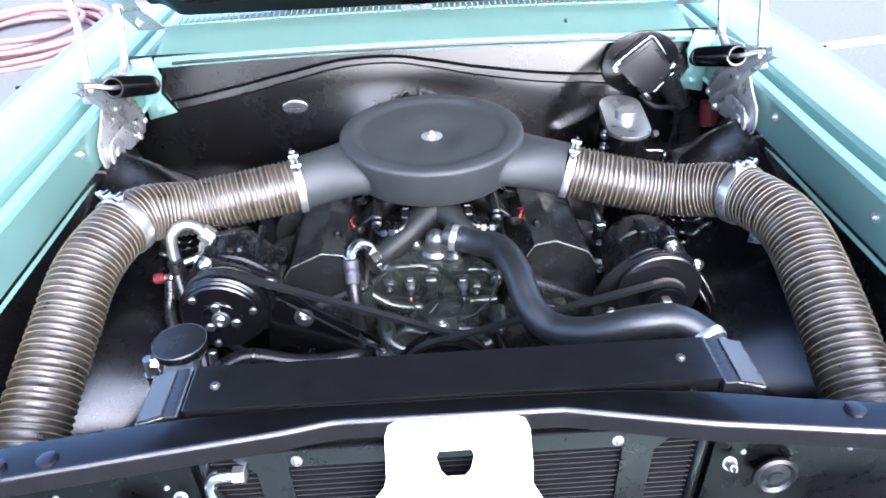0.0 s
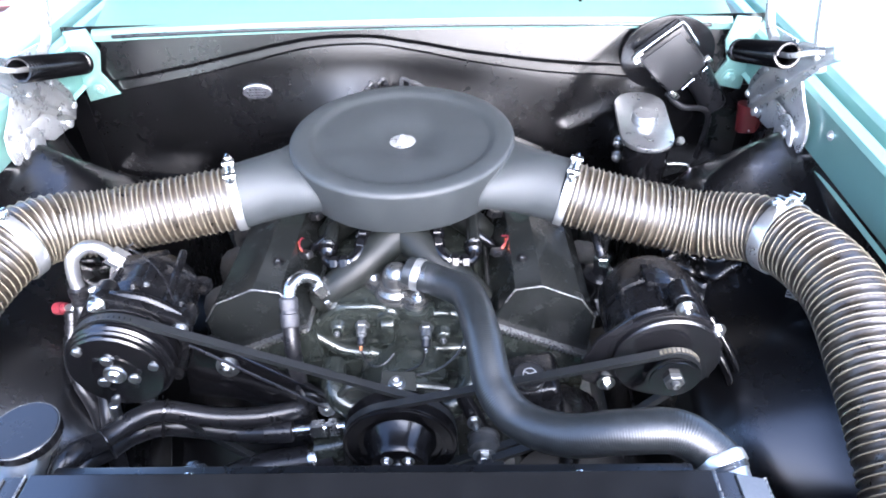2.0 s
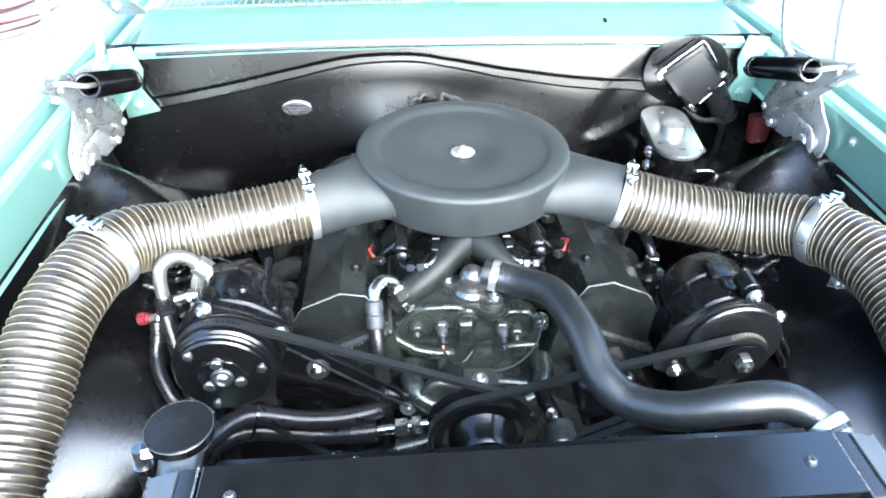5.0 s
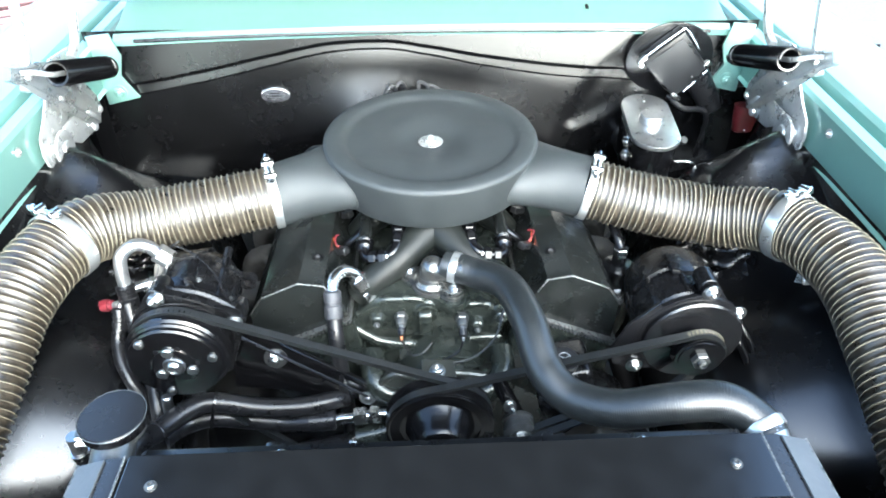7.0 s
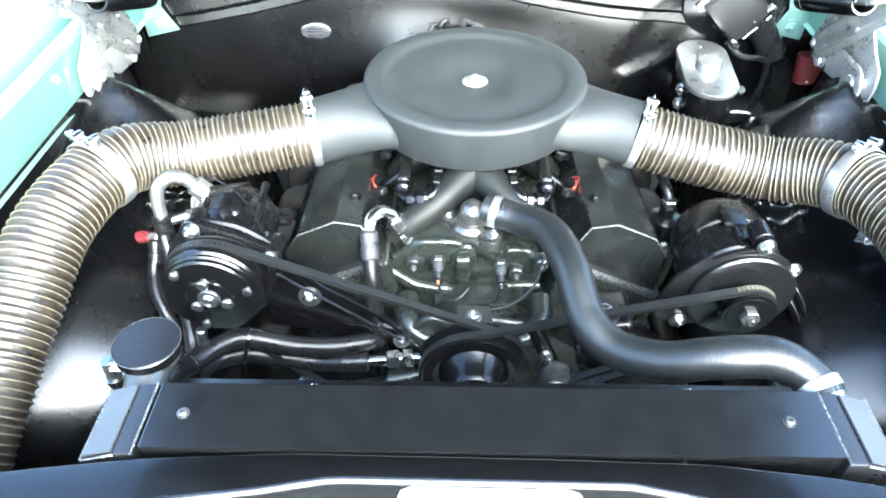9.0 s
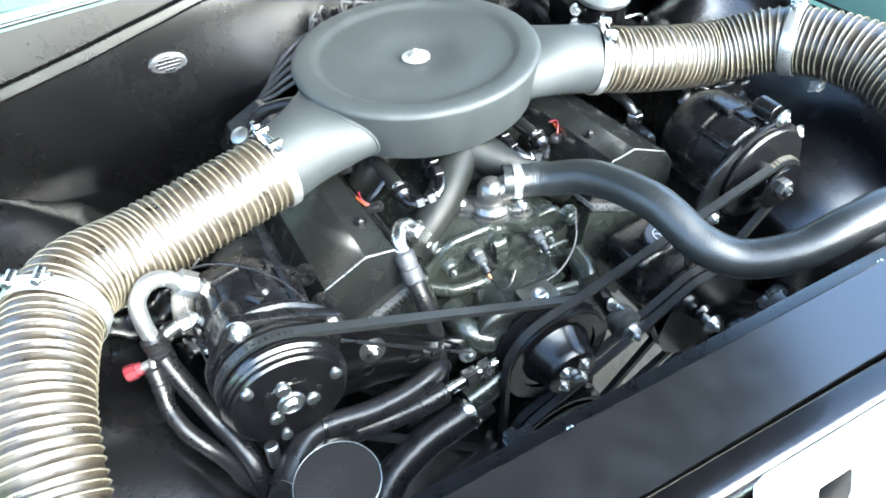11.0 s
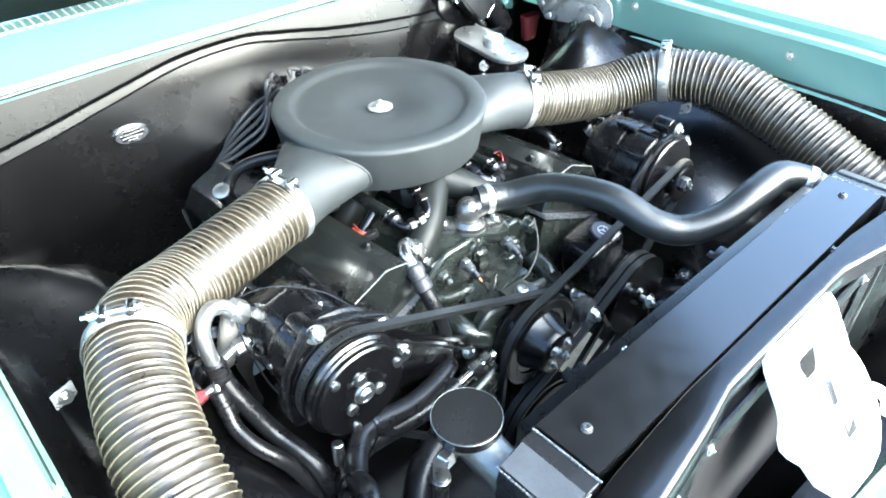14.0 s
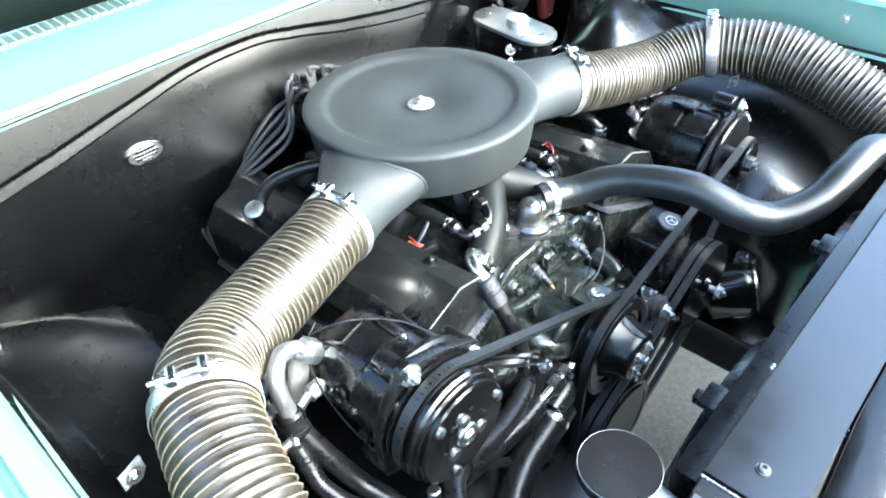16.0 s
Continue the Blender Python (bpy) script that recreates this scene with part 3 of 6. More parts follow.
cond = thing("condenser", (0, -0.70, 0.5), "black air conditioning condenser with thin horizontal tubes", "condenser")
tube_bm = box(B(), (0, -0.697, 0.955), (0.55, 0.016, 0.0016), (0, 0, 0), 0.0006, 1)
first = part("tube", tube_bm, FINTUBE, cond)
for i in range(1, 40):
    t = first.copy()
    scene.collection.objects.link(t)
    t.location = (0, 0, -0.0092 * i)
bm = B()
box(bm, (0, -0.692, 0.78), (0.55, 0.004, 0.36))
part("core_backing", bm, CORE, cond)
for s in (-1, 1):
    bm = B()
    rod(bm, (s * 0.28, -0.70, 0.60), (s * 0.28, -0.70, 0.965), 0.009)
    part("header_tube", bm, GLOSS, cond)
bm = B()
for x in (-0.205, 0.205):
    prism(bm, [(x - 0.016, -0.7058, 0.60), (x - 0.018, -0.7058, 0.93), (x - 0.03 * (x < 0) - 0.016, -0.7058, 0.9655), (x + 0.03 * (x > 0) + 0.016, -0.7058, 0.9655), (x + 0.018, -0.7058, 0.93), (x + 0.016, -0.7058, 0.60)], (0, -0.003, 0))
box(bm, (0, -0.7070, 0.952), (0.40, 0.003, 0.027))
mount = part("mounting_frame", bm, MATTE, cond, "flat black mounting frame")
for x in (-0.176, 0.18):
    part("bolt", bolt(B(), (x, -0.7088, 0.950), (0, -1, 0.3), 0.0045, 0.004), BOLT, mount)
bm = B()
tube(bm, spline([(-0.243, -0.712, 0.936), (-0.266, -0.712, 0.934), (-0.276, -0.713, 0.919), (-0.276, -0.714, 0.894)], 6), 0.0080, 12)
line = part("line_fitting", bm, STEEL, cond, "aluminium elbow line fitting")
part("nut", hexnut(B(), (-0.248, -0.712, 0.936), (-0.234, -0.712, 0.936), 0.0100), ALU, line)
part("crimp", rod(B(), (-0.276, -0.714, 0.897), (-0.276, -0.714, 0.84), 0.0118, 0.0118, 16, 0.002), RUBBER, line)

for s in (-1, 1):
    p = thing("support_panel", (s * 0.44, -0.69, 0.5), "black stamped core support side panel", "panel", "core support panels")
    bm = B()
    sheet(bm, 16, 16, lambda u, v: (s * (0.295 + 0.33 * u), -0.705 - 0.01 * math.sin(u * 9) * (v > 0.2) - 0.02 * u, 0.955 - 0.45 * v), 0.002)
    part("sheet", bm, MATTE, p)
    part("grommet", lathe(B(), (s * 0.365, -0.722, 0.888), (0, -1, 0.15), [(0, 0.026), (0.004, 0.026), (0.006, 0.022), (0.003, 0.018), (0.005, 0.010), (0.007, 0.009)], 28), MATTE, p)
    part("bolt", bolt(B(), (s * 0.312, -0.715, 0.905), (0, -1, 0.4), 0.006, 0.012), BOLT, p)
    for x, z in ((0.318, 0.935), (0.44, 0.93), (0.50, 0.90)):
        part("bolt", bolt(B(), (s * x, -0.722, z), (0, -1, 0.3), 0.0035, 0.003, False), BOLT, p)

# hood latch plate, tilted, with its cut-outs
lat = thing("hood_latch_plate", (0, -0.74, 0.75), "white painted hood latch plate with cut-outs", "latch plate")
L0, LD, LN = Vector((-0.002, -0.7015, 0.9885)), Vector((0, -0.55, -0.83)).normalized(), Vector((0, -0.83, 0.55)).normalized()


def lp(x, d, n=0.0):
    return L0 + Vector((x, 0, 0)) + LD * d + LN * n


hole = [(0.0, 0.060), (0.010, 0.060), (0.016, 0.054), (0.021, 0.038), (0.018, 0.031), (0.0, 0.031)]
right = [(0.0, -0.003), (0.068, -0.003), (0.078, 0.001), (0.083, 0.012), (0.084, 0.055), (0.083, 0.072), (0.094, 0.092), (0.100, 0.110), (0.106, 0.150), (0.098, 0.185), (0.080, 0.208), (0.050, 0.216), (0.0, 0.212)]
left = [(0.0, -0.003), (0.062, -0.004), (0.071, 0.001), (0.075, 0.012), (0.0755, 0.056), (0.079, 0.068), (0.090, 0.080), (0.092, 0.092), (0.084, 0.108), (0.068, 0.128), (0.062, 0.146), (0.056, 0.162), (0.030, 0.196), (0.016, 0.208), (0.0, 0.212)]
bm = B()
bm.faces.new([bm.verts.new(lp(x, d)) for x, d in right + hole])
bm.faces.new([bm.verts.new(lp(-x, d)) for x, d in (left + hole)[::-1]])
bmesh.ops.remove_doubles(bm, verts=bm.verts[:], dist=0.0001)
bmesh.ops.recalc_face_normals(bm, faces=bm.faces[:])
got = bmesh.ops.extrude_face_region(bm, geom=bm.faces[:])["geom"]
bmesh.ops.translate(bm, verts=[g for g in got if isinstance(g, bmesh.types.BMVert)], vec=-LN * 0.004)
part("plate", bm, WHITE, lat, smooth=20)
part("slot", box(B(), lp(0.020, 0.092, 0.0012), (0.008, 0.03, 0.003), (math.degrees(math.atan2(0.83, 0.55)), 0, 0)), SEMI, lat)
part("slot", box(B(), lp(0.034, 0.147, 0.0012), (0.02, 0.016, 0.003), (math.degrees(math.atan2(0.83, 0.55)), 0, 0), 0.001), SEMI, lat)
bm = B()
tube(bm, spline([lp(0.045, 0.10, 0.0), lp(0.046, 0.10, 0.03), lp(0.046, 0.112, 0.042), lp(0.046, 0.13, 0.038)], 6), 0.007, 10)
part("hook", bm, WHITE, lat)
part("bolt", bolt(B(), lp(-0.05, 0.012, 0.0), LN, 0.006, 0.003), WHITE, lat)
part("bolt", bolt(B(), lp(0.05, 0.012, 0.0), LN, 0.006, 0.003), WHITE, lat)

rad = thing("radiator", (0, -0.63, 0.45), "black aluminium radiator with welded end tanks", "radiator")
bm = B()
box(bm, (0.002, -0.633, 0.720), (0.60, 0.052, 0.53))
part("core", bm, CORE, rad)
bm = B()
prism(bm, [(-0.302, -0.600, 0.9955), (-0.302, -0.668, 0.9955), (-0.302, -0.668, 0.960), (-0.302, -0.598, 0.960), (-0.302, -0.598, 0.9935)], (0.607, 0, 0), 0.0012)
panel = part("top_panel", bm, RADBLK, rad, "flat satin black top panel", 20)
for x in (-0.272, 0.268):
    part("screw", cap_screw(B(), (x, -0.633, 0.9955), (0, 0, 1), 0.0045, 0.004), DULL, panel)
for x in (-0.161, 0.19):
    part("screw", cap_screw(B(), (x, -0.5985, 0.987), (0, 1, 0.6), 0.004, 0.005), STEEL, panel)
for x in (-0.179, 0.172):
    part("screw", bolt(B(), (x, -0.668, 0.975), (0, -0.8, 0.6), 0.0045, 0.005), STEEL, panel)
for s in (-1, 1):
    bm = B()
    X = 0.305
    prism(bm, [(s * X, -0.600, 0.994), (s * (X + 0.016), -0.600, 0.994), (s * (X + 0.046), -0.602, 0.984), (s * (X + 0.050), -0.602, 0.97), (s * (X + 0.050), -0.602, 0.46), (s * X, -0.602, 0.46)], (0, -0.074, 0), 0.0012)
    tank = part("end_tank", bm, TANKBLK, rad, "welded aluminium end tank, painted black", 20)
    bm = B()
    for a, b in (((X + 0.001, -0.599, 0.9945), (X + 0.001, -0.675, 0.9945)), ((X + 0.016, -0.675, 0.994), (X + 0.047, -0.675, 0.9835)), ((X + 0.048, -0.600, 0.984), (X + 0.048, -0.675, 0.984))):
        a, b = Vector((s * a[0], a[1], a[2])), Vector((s * b[0], b[1], b[2]))
        n = 60
        tube(bm, [a.lerp(b, k / n) for k in range(n + 1)], lambda t: 0.0012 + 0.0003 * math.sin(t * 110), 8)
    part("weld", bm, WELD, tank)
    bm = B()
    prism(bm, [(s * (X + 0.0185), -0.603, 0.9940), (s * (X + 0.0455), -0.603, 0.9850), (s * (X + 0.0455), -0.672, 0.9850), (s * (X + 0.0185), -0.672, 0.9940)], (s * 0.0006, 0, 0.0018))
    part("tank_top", bm, TANKTOP, tank, "sanded bare top of the end tank")
# filler neck and cap
bm = B()
tube(bm, spline([(-0.335, -0.602, 0.955), (-0.336, -0.575, 0.960), (-0.337, -0.549, 0.972), (-0.337, -0.547, 0.985)], 6), 0.021, 20)
lathe(bm, (-0.337, -0.547, 0.968), (0, 0, 1), [(0, 0.020), (0.002, 0.029), (0.006, 0.029), (0.006, 0.022)], 28)
neck = part("filler_neck", bm, DULL, rad, "bare aluminium filler neck")
bm = B()
lathe(bm, (-0.337, -0.547, 0.974), (0, 0, 1), [(0.004, 0.031), (0.006, 0.0335), (0.0155, 0.0335), (0.0165, 0.0325)], 48)
capm = part("radiator_cap", bm, GLOSS, neck, "flat round black radiator cap")
part("cap_rim", lathe(B(), (-0.337, -0.547, 0.974), (0, 0, 1), [(0.0162, 0.0336), (0.0168, 0.0337), (0.0171, 0.0333), (0.0169, 0.0329)], 48, False), DULL, neck)
part("cap_face", lathe(B(), (-0.337, -0.547, 0.974), (0, 0, 1), [(0.0165, 0.0322), (0.0172, 0.0318), (0.0172, 0.001)], 48), CAPBLK, neck)
bm = B()
rod(bm, (-0.350, -0.550, 0.962), (-0.378, -0.556, 0.966), 0.0065)
hexnut(bm, (-0.366, -0.5535, 0.9645), (-0.378, -0.556, 0.966), 0.009)
rod(bm, (-0.378, -0.556, 0.972), (-0.379, -0.557, 0.946), 0.0075)
nip = part("overflow_nipple", bm, BOLT, neck, "chrome overflow elbow")
part("nipple_ring", lathe(B(), (-0.379, -0.557, 0.948), (0, 0, -1), [(0, 0.0085), (0, 0.0095), (0.006, 0.0095), (0.006, 0.0085)], 20), STEEL, neck)
part("overflow_hose", tube(B(), spline([(-0.379, -0.557, 0.950), (-0.381, -0.558, 0.91), (-0.384, -0.562, 0.84), (-0.39, -0.57, 0.70)], 8), 0.0078, 14), RUBBER, neck)
# outlet for the upper hose
bm = B()
tube(bm, spline([(0.334, -0.602, 0.955), (0.334, -0.585, 0.958), (0.333, -0.570, 0.962)], 4), 0.019, 20)
part("hose_outlet", bm, ALU, rad)

# twin electric fans behind the radiator
fan = thing("electric_fan", (0, -0.58, 0.5), "black twin electric radiator fan with flat shroud", "fan")
bm = B()
box(bm, (0.0, -0.589, 0.722), (0.598, 0.028, 0.500), (0, 0, 0), 0.003)
shroud = part("shroud", bm, MATTE, fan)
for cx in (-0.148, 0.148):
    c = Vector((cx, -0.575, 0.770))
    bm = B()
    lathe(bm, c, (0, 1, 0), [(0, 0.178), (0.004, 0.175), (0.012, 0.173), (0.015, 0.170), (0.015, 0.164), (0.012, 0.160), (0.0, 0.160)], 56)
    fring = part("fan_ring", bm, TANKBLK, shroud, "raised fan ring")
    bm = B()
    p = c + Vector((-0.034, 0.013, 0.166))
    box(bm, p, (0.028, 0.020, 0.010), (0, -12, 0), 0.002)
    box(bm, p + Vector((-0.003, 0.012, -0.006)), (0.012, 0.010, 0.014), (0, -12, 0), 0.002)
    part("shroud_clip", bm, TANKBLK, shroud)
    part("motor", lathe(B(), c + Vector((0, -0.004, 0)), (0, 1, 0), [(0, 0.052), (0.024, 0.052), (0.030, 0.047), (0.036, 0.020), (0.038, 0.0)], 32), SEMI, fan)
    for k in range(4):
        a = 2 * math.pi * (k + 0.5) / 4
        d, e = Vector((math.cos(a), 0, math.sin(a))), Vector((-math.sin(a), 0, math.cos(a)))
        bm = B()
        prism(bm, [c + d * 0.046 - e * 0.007, c + d * 0.170 - e * 0.005, c + d * 0.170 + e * 0.005, c + d * 0.046 + e * 0.007], (0, 0.010, 0), 0.0015)
        part("strut", bm, SEMI, fan)
    for k in range(9):
        a = 2 * math.pi * k / 9
        d, e = Vector((math.cos(a), 0, math.sin(a))), Vector((-math.sin(a), 0, math.cos(a)))
        q = c + Vector((0, -0.0005, 0))
        bm = B()
        prism(bm, [q + d * 0.05 - e * 0.012, q + d * 0.156 - e * 0.032, q + d * 0.156 + e * 0.016 + Vector((0, 0.006, 0)), q + d * 0.05 + e * 0.012 + Vector((0, 0.006, 0))], (0, 0.002, 0))
        part("blade", bm, PLASTIC, fan)

# ---- engine ----
eng = thing("engine", (0, 0, 0.4), "dark gunmetal painted V8 engine with fabricated valve covers", "engine")
bm = B()
prism(bm, [(-0.13, -0.24, 0.72), (-0.22, -0.24, 0.55), (-0.12, -0.24, 0.42), (0.12, -0.24, 0.42), (0.22, -0.24, 0.55), (0.13, -0.24, 0.72)], (0, 0.50, 0), 0.006)
part("block", bm, GUNCAST, eng)


def slope(bm):
    """Lets the top of the engine fall away towards the firewall."""
    for v in bm.verts:
        v.co.z -= 0.08 * (v.co.y + 0.252)
    return bm


VC = [(0.130, 0.836), (0.150, 0.876), (0.163, 0.899), (0.199, 0.905), (0.256, 0.879), (0.277, 0.846), (0.274, 0.775)]
for s in (-1, 1):
    bm = B()
    prism(bm, [(s * x, -0.262, z) for x, z in ((0.125, 0.83), (0.278, 0.766), (0.27, 0.70), (0.20, 0.62), (0.10, 0.70))], (0, 0.50, 0), 0.004)
    slope(bm)
    head = part("cylinder_head", bm, GUNCAST, eng)
    bm = B()
    prism(bm, [(s * x, -0.252, z) for x, z in VC], (0, 0.49, 0), 0.0025)
    slope(bm)
    vc = part("valve_cover", bm, GUN, eng, "fabricated gunmetal valve cover with welded edges", 20)
    bm = B()
    edge = [Vector((s * x, -0.252, z)) for x, z in VC]
    for a, b in zip(edge[1:5], edge[2:6]):
        n = 40
        tube(bm, [a.lerp(b, k / n) for k in range(n + 1)], lambda t: 0.0010 + 0.0003 * math.sin(t * 60), 6)
    part("weld", bm, WELD, vc)
    # scalloped gasket rail
    bm = B()
    a, b = Vector((s * 0.128, -0.262, 0.838)), Vector((s * 0.281, -0.262, 0.768))
    d = (b - a).normalized()
    nrm = Vector((-d.z, 0, d.x)) * (1 if d.x > 0 else -1)
    prism(bm, [a - nrm * 0.003, b - nrm * 0.003, b + nrm * 0.003, a + nrm * 0.003], (0, 0.50, 0), 0.001)
    slope(bm)
    for k in range(26):
        p = a.lerp(b, (k + 0.5) / 26)
        rod(bm, p + nrm * 0.0035, p - nrm * 0.0035, 0.002, 0.002, 6)
    part("cover_rail", bm, WELD, vc, "bare scalloped cover rail")
    for y in (-0.18, 0.0, 0.15):
        part("cover_bolt", slope(bolt(B(), (s * 0.178, y, 0.902), (-s * 0.1, 0, 1), 0.006, 0.005)), GLOSS, vc)
    # header tubes in wrap
    for k, y in enumerate((-0.07, 0.04, 0.15)):
        bm = B()
        pts = spline([(s * 0.262, y, 0.715), (s * 0.315, y + 0.005, 0.725), (s * 0.352, y + 0.02, 0.69), (s * 0.355, y + 0.04, 0.60), (s * 0.33, y + 0.06, 0.48)], 10)
        tube(bm, even(pts, 0.006), lambda t: 0.021 + 0.0012 * (math.sin(t * 130) > 0), 14)
        part("exhaust_tube", bm, WRAPDARK, head, "exhaust header tube in dark heat wrap")
# left cover's breather
bm = B()
ax = Vector((-0.40, -0.22, 0.88))
b0 = Vector((-0.238, 0.112, 0.853))
lathe(bm, b0, ax, [(0, 0.019), (0.004, 0.019), (0.006, 0.0135), (0.036, 0.0125), (0.037, 0.0140), (0.044, 0.0140)], 24)
br = part("breather", bm, RUBBER, eng, "black rubber breather stub")
part("breather_cap", lathe(B(), b0 + ax.normalized() * 0.043, ax, [(0, 0.0140), (0.001, 0.0150), (0.004, 0.0145), (0.006, 0.010), (0.0065, 0.0)], 24), ALU, br, "bright aluminium cap")
part("breather_hose", tube(B(), spline([b0 + ax.normalized() * 0.022, (-0.232, 0.118, 0.893), (-0.212, 0.108, 0.916), (-0.180, 0.085, 0.930), (-0.150, 0.060, 0.935)], 8), 0.0095, 14), RUBBER, br)

# intake manifold: front crossover, valley cover and runners
bm = B()
sec = [(-0.141, 0.806), (-0.122, 0.828), (-0.105, 0.842), (-0.083, 0.861), (-0.060, 0.865), (-0.026, 0.864), (-0.012, 0.852), (0.004, 0.847), (0.070, 0.850), (0.084, 0.842), (0.098, 0.824), (0.104, 0.796), (0.094, 0.776), (0.040, 0.780), (-0.012, 0.776), (-0.063, 0.772), (-0.098, 0.786), (-0.120, 0.790)]
prism(bm, [(x, -0.247, z) for x, z in sec], (0, 0.077, 0), 0.006)
man = part("intake_manifold", bm, GUNCAST, eng, "gloss gunmetal cast intake manifold")
bm = B()
prism(bm, stadium((-0.006, -0.216, 0.846), (0.82, -0.57, 0), (0.57, 0.82, 0), 0.040, 0.024), (0, 0, 0.016), 0.003)
prism(bm, [(-0.028, -0.250, 0.848), (-0.026, -0.262, 0.842), (-0.008, -0.262, 0.842), (-0.006, -0.250, 0.848)], (0, 0, -0.040), 0.004)
part("thermostat_pad", bm, GUNCAST, man)
bm = B()
for x, z, r, h in ((-0.090, 0.826, 0.012, 0.010), (0.097, 0.832, 0.012, 0.016), (0.062, 0.810, 0.013, 0.012)):
    lathe(bm, (x, -0.247, z), (0, -1, 0.1), [(0, r * 1.25), (0.004, r), (h - 0.002, r * 0.9), (h, r * 0.7), (h, 0.0)], 20)
lathe(bm, (-0.015, -0.247, 0.838), (0, -1, 0.1), [(0, 0.021), (0.003, 0.018), (0.009, 0.0175), (0.010, 0.015), (0.004, 0.0125), (0.003, 0.006), (0.006, 0.004), (0.006, 0.0)], 28)
tube(bm, spline([(-0.136, -0.240, 0.812), (-0.110, -0.246, 0.795), (-0.088, -0.250, 0.783), (-0.060, -0.252, 0.778), (-0.040, -0.252, 0.776), (-0.026, -0.248, 0.762)], 8), 0.010, 14)
tube(bm, spline([(-0.020, -0.246, 0.778), (0.02, -0.248, 0.781), (0.06, -0.248, 0.781), (0.098, -0.242, 0.776)], 8), 0.009, 14)
tube(bm, spline([(-0.118, -0.240, 0.829), (-0.084, -0.241, 0.857), (-0.060, -0.242, 0.861), (-0.028, -0.242, 0.860), (0.0, -0.242, 0.844), (0.068, -0.242, 0.847), (0.090, -0.241, 0.832)], 10), 0.0068, 12)
prism(bm, [(x, -0.240, z) for x, z in ((-0.075, 0.775), (-0.070, 0.730), (0.070, 0.730), (0.085, 0.775))], (0, 0.05, 0), 0.012)
part("casting_ribs", bm, GUNCAST, man)
for x, z in ((-0.090, 0.826), (0.097, 0.832), (0.062, 0.810)):
    part("manifold_bolt", bolt(B(), (x, -0.259, z), (0.05, -1, 0.2), 0.005, 0.005, False), DULL, man)
bm = B()
prism(bm, [(-0.135, -0.19, 0.80), (-0.10, -0.19, 0.840), (0.10, -0.19, 0.840), (0.135, -0.19, 0.80)], (0, 0.40, 0.02), 0.006)
part("valley_casting", bm, GUNCAST, man)
for s in (-1, 1):
    for k, y in enumerate((-0.145, -0.045, 0.055, 0.155)):
        bm = B()
        if k == 0:
            line = [(s * 0.120, -0.205, 0.838), (s * 0.095, -0.200, 0.862), (s * 0.055, -0.178, 0.885), (s * 0.010, -0.135, 0.908)]
        else:
            line = [(s * 0.128, y, 0.84), (s * 0.105, y - 0.004, 0.868), (s * 0.07, y * 0.85, 0.89), (s * 0.03, y * 0.6, 0.905)]
        tube(bm, spline(line, 8), (lambda t: 0.0215 + 0.006 * t) if k == 0 else (lambda t: 0.022 + 0.004 * t), 20)
        part("runner", bm, RUNNER, man)
bm = B()
prism(bm, [(x, y, 0.868) for x, y in ((-0.055, -0.120), (-0.022, -0.160), (0.022, -0.160), (0.055, -0.120), (0.050, -0.05), (-0.050, -0.05))], (0, 0.012, 0.040), 0.010)
part("plenum", bm, RUNNER, man)
bm = B()
box(bm, (0, 0.0, 0.905), (0.12, 0.17, 0.05), (0, 0, 0), 0.012, 3)
lathe(bm, (0, 0, 0.90), (0, 0, 1), [(0, 0.066), (0.032, 0.064), (0.036, 0.060)], 40)
part("throttle_body", bm, ALU, man, "cast aluminium throttle body under the air cleaner")
